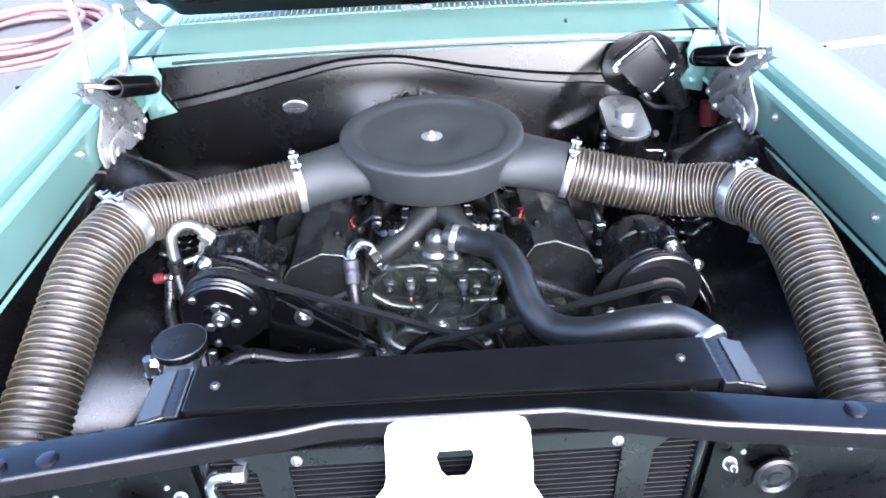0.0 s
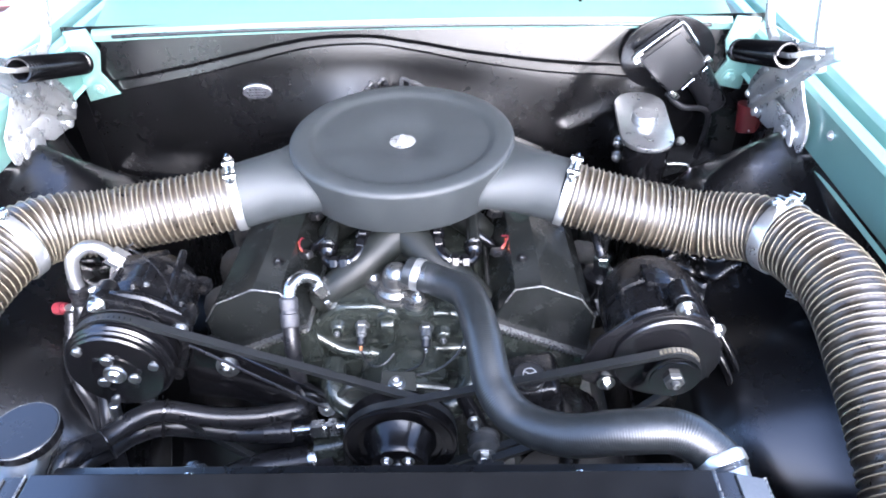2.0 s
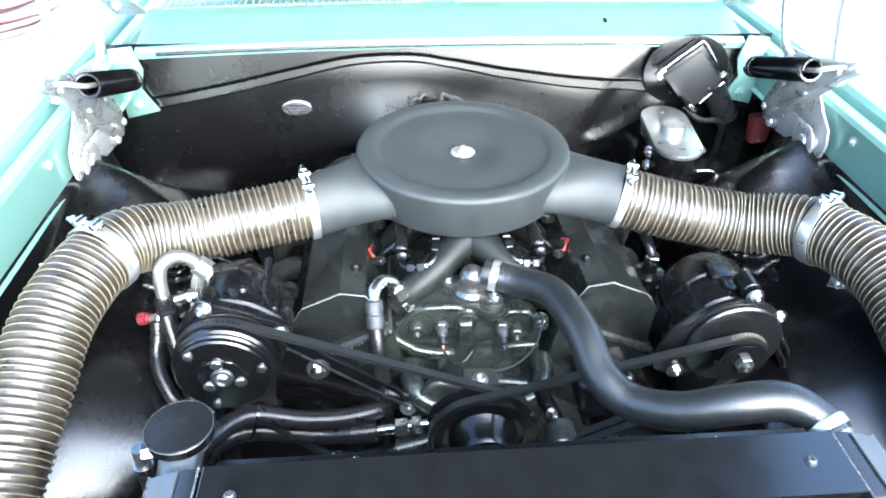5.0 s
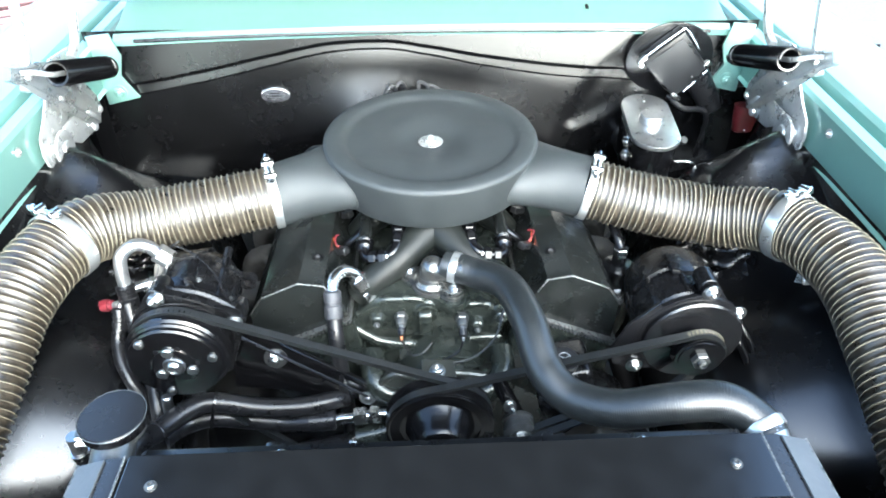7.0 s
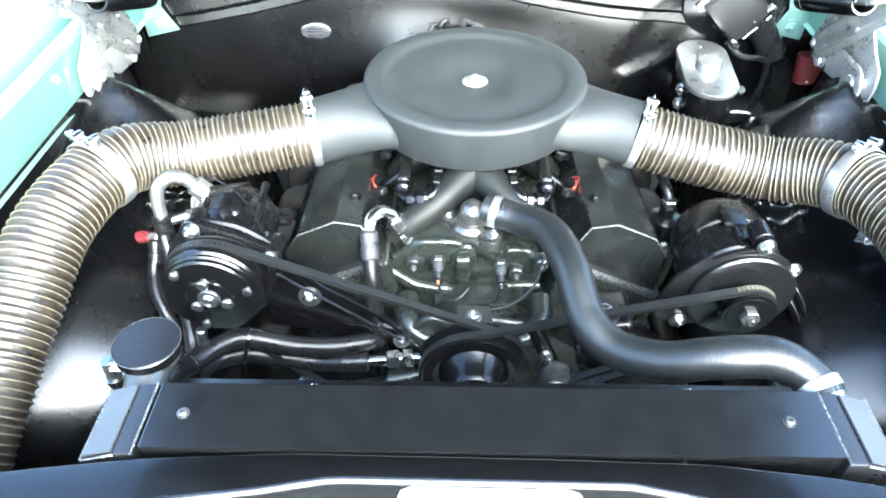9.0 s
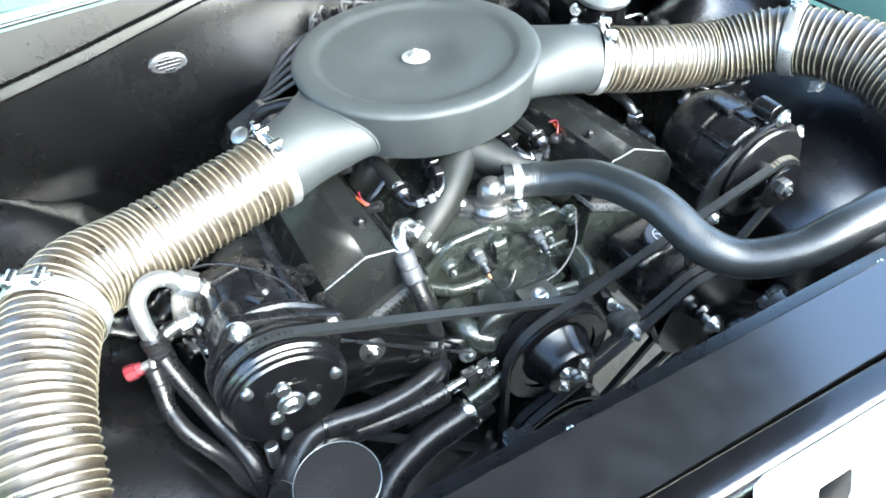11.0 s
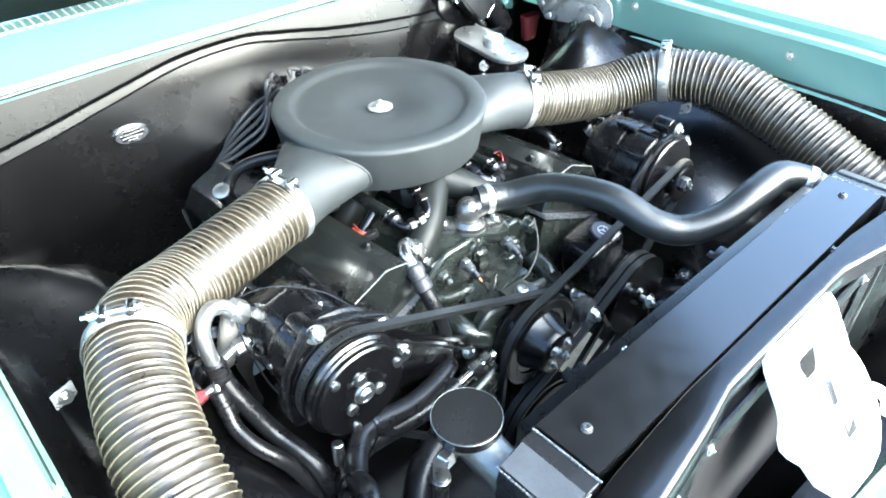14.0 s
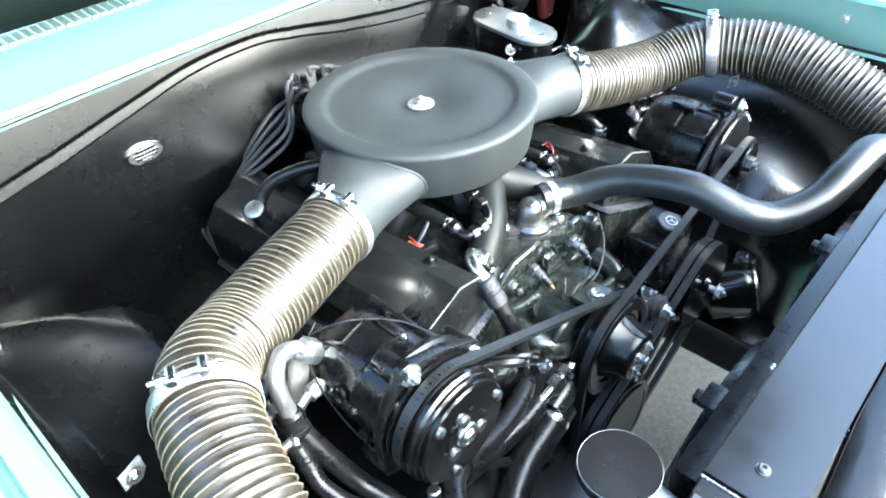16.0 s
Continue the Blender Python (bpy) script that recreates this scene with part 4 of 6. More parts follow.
for s in (-1, 1):
    rail = part("fuel_rail", rod(B(), (s * 0.108, -0.150, 0.899), (s * 0.108, 0.16, 0.890), 0.0105, 0.0105, 18, 0.002), GUN, eng, "gunmetal fuel rail tube")
    part("rail_ring", lathe(B(), (s * 0.108, -0.149, 0.899), (0, -1, -0.25), [(0, 0.0125), (0, 0.0142), (0.003, 0.0142), (0.003, 0.0125)], 24), CHROME, rail)
    part("rail_end", lathe(B(), (s * 0.108, -0.150, 0.899), (0, -1, -0.25), [(0, 0.012), (0.004, 0.0128), (0.012, 0.0128), (0.014, 0.0105), (0.020, 0.0090)], 20), GLOSS, rail)
    bm = B()
    tube(bm, spline([(s * 0.108, -0.162, 0.897), (s * 0.107, -0.176, 0.893), (s * 0.098, -0.183, 0.894), (s * 0.076, -0.187, 0.898), (s * 0.063, -0.183, 0.904), (s * 0.056, -0.166, 0.912), (s * 0.054, -0.135, 0.920)], 8), 0.0076, 14)
    fit = part("fuel_fitting", bm, ANODE, rail, "black anodised hose fitting")
    for a, b, r in (((s * 0.100, -0.1825, 0.8938), (s * 0.089, -0.185, 0.8955), 0.0102), ((s * 0.085, -0.1855, 0.8962), (s * 0.074, -0.187, 0.8985), 0.0108), ((s * 0.0570, -0.170, 0.910), (s * 0.0552, -0.158, 0.9145), 0.0104), ((s * 0.0548, -0.152, 0.916), (s * 0.0543, -0.140, 0.919), 0.0110)):
        part("fitting_nut", hexnut(B(), a, b, r), ANODE, fit)
    part("fitting_ring", lathe(B(), (s * 0.0725, -0.1868, 0.899), (-s, 0.1, 0.3), [(0, 0.0078), (0, 0.0096), (0.002, 0.0096), (0.002, 0.0078)], 20), CHROME, fit)
    for k, y in enumerate((-0.115, -0.015, 0.08)):
        bm = B()
        rod(bm, (s * 0.112, y, 0.893), (s * 0.142, y - 0.003, 0.868), 0.008, 0.0075, 12, 0.001)
        inj = part("injector", bm, GLOSS, rail)
        bm = B()
        box(bm, (s * 0.146, y - 0.030, 0.880), (0.026, 0.013, 0.011), (0, s * 22, s * 40), 0.002)
        part("plug", bm, PLASTIC, inj)
    for col, dz, nm, n in ((RED, 0.003, "red_wire", 3), (ORANGE, -0.001, "orange_wire", 3)):
        bm = B()
        tube(bm, spline([(s * 0.150, -0.141, 0.881 + dz), (s * 0.1565, -0.134, 0.886 + dz), (s * 0.159 + dz, -0.122, 0.889 + dz), (s * 0.153, -0.116, 0.886 + dz)][:n + 1 * (col is RED)], 6), 0.0014, 8)
        part(nm, bm, col, rail)

# thermostat housing and its polished neck
AXT, SDT = Vector((0.82, -0.57, 0)), Vector((0.57, 0.82, 0))
TC = Vector((-0.006, -0.216, 0.862))
bm = B()
prism(bm, stadium(TC, AXT, SDT, 0.038, 0.0165), (0, 0, 0.006), 0.001)
prism(bm, oval(TC, AXT, SDT, 0.031, 0.029, 40), (0, 0, 0.006), 0.001)
th = part("thermostat_housing", bm, HOUSING, eng, "cast aluminium thermostat housing")
bm = B()
prism(bm, stadium(TC + Vector((0, 0, 0.007)), AXT, SDT, 0.037, 0.0155), (0, 0, 0.007), 0.0012)
lathe(bm, TC + Vector((0, 0, 0.007)), (0, 0, 1), [(0, 0.0275), (0.006, 0.0272), (0.010, 0.0240), (0.013, 0.0225)], 36)
cover = part("housing_cover", bm, HOUSING, th)
for k in (-0.041, 0.041):
    part("bolt", cap_screw(B(), TC + AXT * k + Vector((0, 0, 0.014)), (0, 0, 1), 0.0075, 0.005), BOLT, cover)
bm = B()
NK = TC + Vector((0.002, 0.004, 0.016))
lathe(bm, NK, (0, 0, 1), [(0, 0.0220), (0.004, 0.0200), (0.012, 0.0198), (0.020, 0.0190), (0.027, 0.0160), (0.032, 0.0110), (0.0345, 0.0055), (0.035, 0.0005)], 36)
rod(bm, NK + Vector((0.004, -0.001, 0.012)), (0.045, -0.229, 0.905), 0.0178, 0.0172, 32)
part("water_neck", bm, HOUSING, th, "polished water neck")

# senders, plug and earth wires on the crossover
for x, z, m in ((-0.053, 0.838, COPPER), (0.038, 0.832, DULL)):
    bm = B()
    hexnut(bm, (x, -0.252, z), (x, -0.262, z - 0.001), 0.0105)
    lathe(bm, (x, -0.262, z - 0.001), (0, -1, -0.25), [(0, 0.008), (0.010, 0.0075), (0.012, 0.005), (0.018, 0.004)], 16)
    sd = part("sender", bm, DULL, man)
    part("terminal", lathe(B(), (x, -0.276, z - 0.005), (0, -0.9, -0.5), [(0, 0.0060), (0.010, 0.0055), (0.012, 0.0035), (0.013, 0.0)], 12), RUBBER, sd)
    part("wire_crimp", rod(B(), (x, -0.286, z - 0.0105), (x, -0.292, z - 0.014), 0.0026, 0.0022, 10), m, sd)
part("core_plug", lathe(B(), (-0.042, -0.240, 0.755), (0, -1, 0.35), [(0, 0.0170), (0.026, 0.0170), (0.0275, 0.0155), (0.0275, 0.0)], 32), PUMP, eng, "flat round plug, bare metal")
for pts in ([(-0.053, -0.292, 0.824), (-0.04, -0.298, 0.80), (-0.022, -0.29, 0.795), (-0.008, -0.28, 0.805)], [(0.038, -0.290, 0.822), (0.03, -0.296, 0.80), (0.0, -0.30, 0.786), (-0.02, -0.30, 0.79)], [(0.10, -0.26, 0.85), (0.085, -0.285, 0.815), (0.05, -0.30, 0.79), (0.0, -0.302, 0.78)]):
    part("sender_wire", tube(B(), spline(pts, 8), 0.0016, 6), RUBBER, man)

# water pump, timing cover and pulleys
bm = B()
prism(bm, [(-0.12, -0.255, 0.755), (-0.13, -0.255, 0.66), (-0.10, -0.255, 0.50), (0.10, -0.255, 0.50), (0.13, -0.255, 0.66), (0.12, -0.255, 0.755), (0.05, -0.255, 0.775), (-0.05, -0.255, 0.775)], (0, 0.04, 0), 0.008)
part("timing_cover", bm, GUNCAST, eng)
bm = B()
lathe(bm, (0, -0.25, 0.722), (0, -1, 0), [(0, 0.068), (0.05, 0.064), (0.07, 0.06), (0.08, 0.035), (0.10, 0.03)], 32)
prism(bm, [(-0.012, -0.30, 0.76), (-0.018, -0.30, 0.785), (0.0, -0.30, 0.795), (0.05, -0.30, 0.79), (0.065, -0.30, 0.77), (0.04, -0.30, 0.75)], (0, 0.05, 0), 0.006)
tube(bm, spline([(-0.03, -0.318, 0.735), (-0.075, -0.322, 0.742), (-0.098, -0.300, 0.758), (-0.100, -0.262, 0.768)], 6), 0.018, 14)
tube(bm, spline([(0.03, -0.318, 0.735), (0.075, -0.322, 0.742), (0.098, -0.300, 0.758), (0.100, -0.262, 0.768)], 6), 0.018, 14)
tube(bm, spline([(-0.03, -0.33, 0.70), (-0.075, -0.342, 0.682), (-0.125, -0.348, 0.672)], 6), 0.021, 16)
wp = part("water_pump", bm, GUNCAST, eng)
bm = B()
prism(bm, [(x, -0.300, z) for x, z in ((-0.104, 0.712), (-0.102, 0.744), (-0.066, 0.784), (-0.040, 0.770), (0.0, 0.772), (0.050, 0.770), (0.090, 0.748), (0.088, 0.702))], (0, -0.022, 0), 0.005)
tube(bm, spline([(-0.100, -0.318, 0.744), (-0.066, -0.320, 0.782), (-0.030, -0.318, 0.770), (0.02, -0.316, 0.776), (0.07, -0.314, 0.766)], 8), 0.006, 10)
part("pump_casting", bm, PUMP, wp, "bare gunmetal water pump casting")
bm = B()
prism(bm, [(x, y, 0.788) for x, y in ((-0.026, -0.345), (0.018, -0.350), (0.026, -0.336), (0.022, -0.306), (-0.024, -0.304))], (0, 0, 0.008), 0.002)
box(bm, (0.024, -0.345, 0.780), (0.022, 0.018, 0.020), (0, 0, -10), 0.003)
pad = part("bracket_pad", bm, PUMP, wp, "dull cast metal bracket pad")
part("nut", lathe(B(), (-0.002, -0.329, 0.796), (0, -0.05, 1), [(0, 0.0120), (0.002, 0.0120), (0.003, 0.0095), (0.008, 0.0090), (0.0095, 0.0075), (0.0090, 0.0050), (0.004, 0.0045), (0.004, 0.0)], 24), BOLT, pad)


def pulley(bm, c, r, y0, grooves, pitch, depth, caps=True):
    """A belt pulley about the y axis whose grooves start at y0 and go forward."""
    prof = [(0, r - depth * 2.2), (0, r)]
    y = 0.002
    prof.append((y, r))
    for _ in range(grooves):
        prof += [(y + pitch * 0.35, r - depth), (y + pitch * 0.65, r - depth), (y + pitch, r), (y + pitch + 0.0015, r)]
        y += pitch + 0.0015
    prof.append((y, r - depth * 2.2))
    return lathe(bm, (c[0], y0, c[1]), (0, -1, 0), prof, 56, caps)


bm = B()
pulley(bm, (0, 0.722), 0.0795, -0.343, 2, 0.014, 0.009, False)
lathe(bm, (0, -0.376, 0.722), (0, -1, 0), [(-0.004, 0.0700), (-0.001, 0.0770), (0.001, 0.0765), (0.0, 0.0735), (-0.008, 0.0705), (-0.013, 0.0660), (-0.014, 0.0600), (-0.010, 0.0550), (-0.002, 0.0500), (0.007, 0.0455), (0.016, 0.0420), (0.024, 0.0400), (0.030, 0.0385), (0.0335, 0.0360), (0.0350, 0.0310), (0.0345, 0.0)], 64)
wpp = part("water_pump_pulley", bm, PULLEYBLK, eng, "gloss black water pump pulley")
for k in range(4):
    a = math.pi / 4 + k * math.pi / 2
    part("bolt", bolt(B(), (0.0205 * math.cos(a), -0.410, 0.722 + 0.0205 * math.sin(a)), (0, -1, 0), 0.006, 0.007), BOLT, wpp)
part("hub_stud", lathe(B(), (0, -0.410, 0.722), (0, -1, 0), [(0, 0.009), (0.006, 0.0085), (0.008, 0.006), (0.012, 0.0055), (0.013, 0.004)], 20), BOLT, wpp)
bm = B()
pulley(bm, (0, 0.545), 0.088, -0.335, 4, 0.014, 0.009, False)
lathe(bm, (0, -0.399, 0.545), (0, -1, 0), [(0, 0.069), (0.002, 0.080), (0.003, 0.078), (0.002, 0.074), (-0.030, 0.070), (-0.034, 0.050), (-0.020, 0.040), (-0.012, 0.030), (-0.006, 0.018), (-0.006, 0.0)], 48)
part("crank_pulley", bm, GLOSS, eng, "gloss black crank pulley")

# air cleaner
ac = thing("air_cleaner", (0, 0, 0.925), "round black crinkle finish air cleaner with two snorkels", "air cleaner")
bm = B()
lathe(bm, (0, 0, 0.928), (0, 0, 1), [(0, 0.02), (0, 0.150), (0.002, 0.160), (0.006, 0.1645), (0.066, 0.1735), (0.070, 0.1755), (0.073, 0.1755), (0.076, 0.1735), (0.0775, 0.170), (0.0782, 0.160), (0.0778, 0.149), (0.0766, 0.145), (0.0728, 0.139), (0.0716, 0.135), (0.0715, 0.12), (0.0711, 0.098), (0.0695, 0.076), (0.0652, 0.053), (0.0612, 0.037), (0.0597, 0.027), (0.0594, 0.001)], 96)
body = part("housing", bm, CRINKLE, ac, smooth=40)
bm = B()
lathe(bm, (0, 0, 0.9900), (0, 0, 1), [(-0.003, 0.012), (-0.0005, 0.014), (0, 0.0205), (0.0012, 0.0205), (0.0016, 0.018), (0.0022, 0.010), (0.0022, 0.0085), (0.006, 0.0085), (0.0065, 0.0045), (0.011, 0.0042), (0.0125, 0.0025)], 36)
part("stud", bm, ZINC, ac, "chrome centre nut and washer")
for s in (-1, 1):
    bm = B()
    e = Vector((s * 0.250, -0.0895, 0.950))
    c0 = Vector((s * 0.120, -0.035, 0.962))
    ax = (e - c0).normalized()
    sd = Vector((-ax.y, ax.x, 0)).normalized()
    up = Vector((0, 0, 1))
    last = None
    for k in range(15):
        t = k / 14
        w = 0.0495 + 0.036 * (1 - smoothstep(0.0, 0.85, t))
        h = 0.0495 - 0.017 * (1 - smoothstep(0.0, 0.8, t))
        cc = c0.lerp(e, t)
        cur = []
        for i in range(40):
            a = 2 * math.pi * i / 40
            p = 0.75 + 0.25 * smoothstep(0, 0.8, t)
            ca, sa = math.cos(a), math.sin(a)
            cur.append(bm.verts.new(cc + sd * w * math.copysign(abs(ca) ** p, ca) + up * h * math.copysign(abs(sa) ** p, sa)))
        if last:
            bridge(bm, last, cur)
        last = cur
    snorkel = part("snorkel", bm, CRINKLE, ac, smooth=60)
    seam = []
    for i in range(40):
        a = 2 * math.pi * i / 40
        ca, sa = math.cos(a), math.sin(a)
        for k in range(60):
            t = k / 90
            w = 0.0495 + 0.036 * (1 - smoothstep(0.0, 0.85, t))
            h = 0.0495 - 0.017 * (1 - smoothstep(0.0, 0.8, t))
            p = 0.75 + 0.25 * smoothstep(0, 0.8, t)
            pt = c0.lerp(e, t) + sd * w * math.copysign(abs(ca) ** p, ca) + up * h * math.copysign(abs(sa) ** p, sa)
            if pt.xy.length > 0.1645 + 0.15 * max(0.0, min(0.06, pt.z - 0.934)):
                seam.append(pt)
                break
    part("weld_seam", tube(B(), seam + seam[:1], lambda q: 0.0020 + 0.0004 * math.sin(q * 260), 6, False), CRINKLE, snorkel)


def clamp_band(bm, c, ax, r, w=0.013, k0=0.0):
    lathe(bm, Vector(c) - Vector(ax).normalized() * w / 2, ax, [(0, r), (0, r + 0.0012), (0.0012, r + 0.0016), (w - 0.0012, r + 0.0016), (w, r + 0.0012), (w, r)], 48, False)


def t_bolt_clamp(parent, c, ax, r, up, w=0.013):
    """A steel band clamp: band, trunnion blocks, screw and nut on its upper side."""
    ax, up = Vector(ax).normalized(), Vector(up).normalized()
    up = (up - ax * up.dot(ax)).normalized()
    tg = ax.cross(up)
    bm = B()
    clamp_band(bm, c, ax, r, w)
    cl = part("clamp", bm, BAND, parent, "stainless steel band clamp")
    top = Vector(c) + up * (r + 0.007)
    bm = B()
    for k in (-1, 1):
        rod(bm, top + tg * k * 0.014 - ax * 0.009, top + tg * k * 0.014 + ax * 0.009, 0.0055, 0.0055, 14, 0.001)
        box(bm, Vector(c) + up * (r + 0.003) + tg * k * 0.016, (0.011, 0.011, 0.008))
    rod(bm, top - tg * 0.026, top + tg * 0.034, 0.003, 0.003, 10)
    hexnut(bm, top + tg * 0.020, top + tg * 0.028, 0.0062)
    part("clamp_bolt", bm, STEEL, cl)
    return cl


def duct(pts, elbow, label, seed):
    """A wire-wound duct hose: ribbed fabric tube with a helix of wire proud of it."""
    rng = random.Random(seed)
    line = even(spline(pts, 24), 0.0022)
    base = min(line, key=lambda p: p.z)
    h = thing("intake_duct_hose", (base.x, base.y, base.z - 0.05), label, "duct hose", "intake duct hoses")
    R, pitch, seg, bend = 0.0478, 0.0088, 40, 0.34
    fr = frames_along(line)
    jit = [rng.uniform(-0.22, 0.22) for _ in range(200)]
    wob = [rng.uniform(-0.0007, 0.0007) for _ in range(400)]

    def phase(s):
        """Turns of the wire up to the length s, unevenly spaced."""
        k = s / pitch if s < bend else bend / pitch + (s - bend) / (pitch * 1.13)
        i = int(k)
        w = k - i
        return k + jit[i % 200] * (1 - w) + jit[(i + 1) % 200] * w

    bm = B()
    last = None
    for i, (p, t, a, b) in enumerate(fr):
        cur = []
        ph = phase(i * 0.0022)
        for k in range(seg):
            th = 2 * math.pi * k / seg
            f = (ph - k / seg) % 1.0
            r = R - 0.0022 * math.sin(math.pi * f) ** 0.8 + wob[(i * 3 + k // 4) % 400] * math.sin(math.pi * f)
            cur.append(bm.verts.new(p + a * (r * math.cos(th)) + b * (r * math.sin(th))))
        if last:
            bridge(bm, last, cur)
        last = cur
    part("fabric_tube", bm, FABRIC, h, "dark brown coated fabric tube", 80)
    # wire
    turns = int(phase((len(line) - 2) * 0.0022)) - 1
    wire, s = [], 0.0
    table = [phase(i * 0.0022) for i in range(len(line))]
    j = 0
    for k in range(turns * 28):
        want = k / 28
        while j < len(table) - 2 and table[j + 1] < want:
            j += 1
        w = max(0.0, min(1.0, (want - table[j]) / max(1e-6, table[j + 1] - table[j])))
        p, t, a, b = fr[j]
        p2 = fr[j + 1][0]
        th = 2 * math.pi * want
        wire.append(p.lerp(p2, w) + a * ((R + 0.0001) * math.cos(th)) + b * ((R + 0.0001) * math.sin(th)))
    part("wire_helix", tube(B(), wire, 0.00115, 5), WIRE, h, "tan wire wound round the duct", 80)
    t_bolt_clamp(h, line[3], line[5] - line[1], 0.0500, (0.1 * (1 if pts[0][0] > 0 else -1), -0.25, 1))
    m = min(range(len(line)), key=lambda i: (line[i] - Vector(elbow)).length)
    t_bolt_clamp(h, line[m], line[m + 2] - line[m - 2], 0.0505, (0.15 if pts[0][0] > 0 else 0.0, -0.1 if pts[0][0] > 0 else 0.1, 1), 0.019)
    return h


DL = [(-0.243, -0.087, 0.949), (-0.332, -0.112, 0.946), (-0.428, -0.142, 0.945), (-0.505, -0.200, 0.966), (-0.546, -0.310, 0.953), (-0.561, -0.420, 0.907), (-0.572, -0.555, 0.846), (-0.578, -0.66, 0.79)]
DR = [(0.243, -0.087, 0.950), (0.332, -0.112, 0.934), (0.436, -0.138, 0.924), (0.515, -0.198, 0.949), (0.552, -0.315, 0.958), (0.550, -0.440, 0.930), (0.541, -0.575, 0.882), (0.536, -0.67, 0.84)]
duct(DL, (-0.520, -0.225, 0.972), "wire-wound brown duct hose with steel clamps beside the compressor", 3)
duct(DR, (0.523, -0.212, 0.952), "wire-wound brown duct hose with steel clamps above the alternator", 8)
for s, y, z in ((-1, -0.216, 0.945), (1, -0.256, 0.890)):
    bm = B()
    X = s * (0.597 if s < 0 else 0.546)
    box(bm, (X, y, z), (0.026, 0.003, 0.020), (0, 0, s * -20), 0.001)
    br = solo("duct_bracket", bm, ZINC, "small zinc bracket holding the duct hose", "bracket", "duct brackets")
    part("bolt", bolt(B(), (X, y - 0.003, z), (0, -1, 0.2), 0.006, 0.004), BOLT, br)

# upper radiator hose
HOSE = [(0.014, -0.213, 0.901), (0.062, -0.237, 0.901), (0.097, -0.293, 0.926), (0.112, -0.383, 0.944), (0.124, -0.450, 0.928), (0.151, -0.488, 0.921), (0.195, -0.519, 0.937), (0.243, -0.533, 0.961), (0.294, -0.541, 0.971), (0.326, -0.561, 0.962), (0.334, -0.580, 0.956)]
uh = thing("upper_radiator_hose", (0.2, -0.45, 0.93), "ribbed black rubber upper radiator hose, S-shaped", "radiator hose")
line = even(spline(HOSE, 16), 0.0006)
part("hose", tube(B(), line, lambda t: 0.0222 + 0.00014 * math.sin(round(t * (len(line) - 1)) * math.pi / 2), 28), RIBRUB, uh, smooth=60)
for i in (27, len(line) - 21):
    bm = B()
    clamp_band(bm, line[i], line[i + 3] - line[i - 3], 0.0224, 0.011)
    part("clamp", bm, BAND, uh, "stainless hose clamp")

# ---- alternator ----
alt = thing("alternator", (0.35, -0.28, 0.78), "black cast alternator with fan disc and belt pulley", "alternator")
AX = (0.351, 0.862)
bm = B()
lathe(bm, (AX[0], -0.325, AX[1]), (0, 1, 0), [(0, 0.062), (0.006, 0.067), (0.05, 0.067), (0.052, 0.064), (0.058, 0.064), (0.06, 0.068), (0.10, 0.066), (0.118, 0.058), (0.125, 0.04)], 44)
acase = part("case", bm, CAST, alt, "black cast alternator case")
for k in range(9):
    a = 2 * math.pi * k / 9 + 0.3
    part("rib", box(B(), (AX[0] + 0.066 * math.cos(a), -0.285, AX[1] + 0.066 * math.sin(a)), (0.008, 0.07, 0.008), (0, -math.degrees(a), 0), 0.0025), CAST, acase)
part("terminal_block", box(B(), (AX[0] - 0.005, -0.262, AX[1] + 0.068), (0.034, 0.04, 0.009), (0, 6, 0), 0.003), CAST, acase)
bm = B()
prism(bm, oval((AX[0], -0.330, AX[1]), (1, 0, 0), (0, 0, 1), 0.073, 0.073, 48), (0, -0.008, 0), 0.001)
prism(bm, [(0.246, -0.331, 0.842), (0.262, -0.331, 0.885), (0.30, -0.331, 0.925), (0.33, -0.331, 0.80), (0.28, -0.331, 0.795), (0.25, -0.331, 0.81)], (0, -0.006, 0), 0.001)
part("bracket_plate", bm, SEMI, alt, "flat black mounting plate")
bm = B()
lathe(bm, (AX[0] + 0.002, -0.341, AX[1] - 0.004), (0, -1, 0), [(0, 0.069), (0.003, 0.0695), (0.005, 0.067), (0.0045, 0.0)], 52)
part("fan_disc", bm, SEMI, alt)
bm = B()
pulley(bm, (AX[0] + 0.002, AX[1] - 0.004), 0.0345, -0.360, 1, 0.013, 0.008)
lathe(bm, (AX[0] + 0.002, -0.375, AX[1] - 0.004), (0, -1, 0), [(0, 0.03), (0.003, 0.029), (0.003, 0.016)], 32)
lathe(bm, (AX[0] + 0.002, -0.344, AX[1] - 0.004), (0, -1, 0), [(0, 0.020), (0.017, 0.020)], 24)
part("pulley", bm, GLOSS, alt)
bm = B()
hexnut(bm, (AX[0] + 0.002, -0.376, AX[1] - 0.004), (AX[0] + 0.002, -0.386, AX[1] - 0.004), 0.013)
lathe(bm, (AX[0] + 0.002, -0.386, AX[1] - 0.004), (0, -1, 0), [(0, 0.0065), (0.005, 0.006), (0.006, 0.004), (0.002, 0.003)], 14)
part("pulley_nut", bm, DULL, alt)
for p in ((0.362, -0.340, 0.944), (0.410, -0.335, 0.90), (0.282, -0.338, 0.806)):
    part("bolt", bolt(B(), p, (0, -1, 0), 0.0085, 0.007), BOLT, alt)
bm = B()
lathe(bm, (0.362, -0.331, 0.944), (0, 1, 0), [(0, 0.0125), (0.001, 0.0135), (0.030, 0.0135), (0.034, 0.010)], 20)
part("ear", bm, CAST, alt)

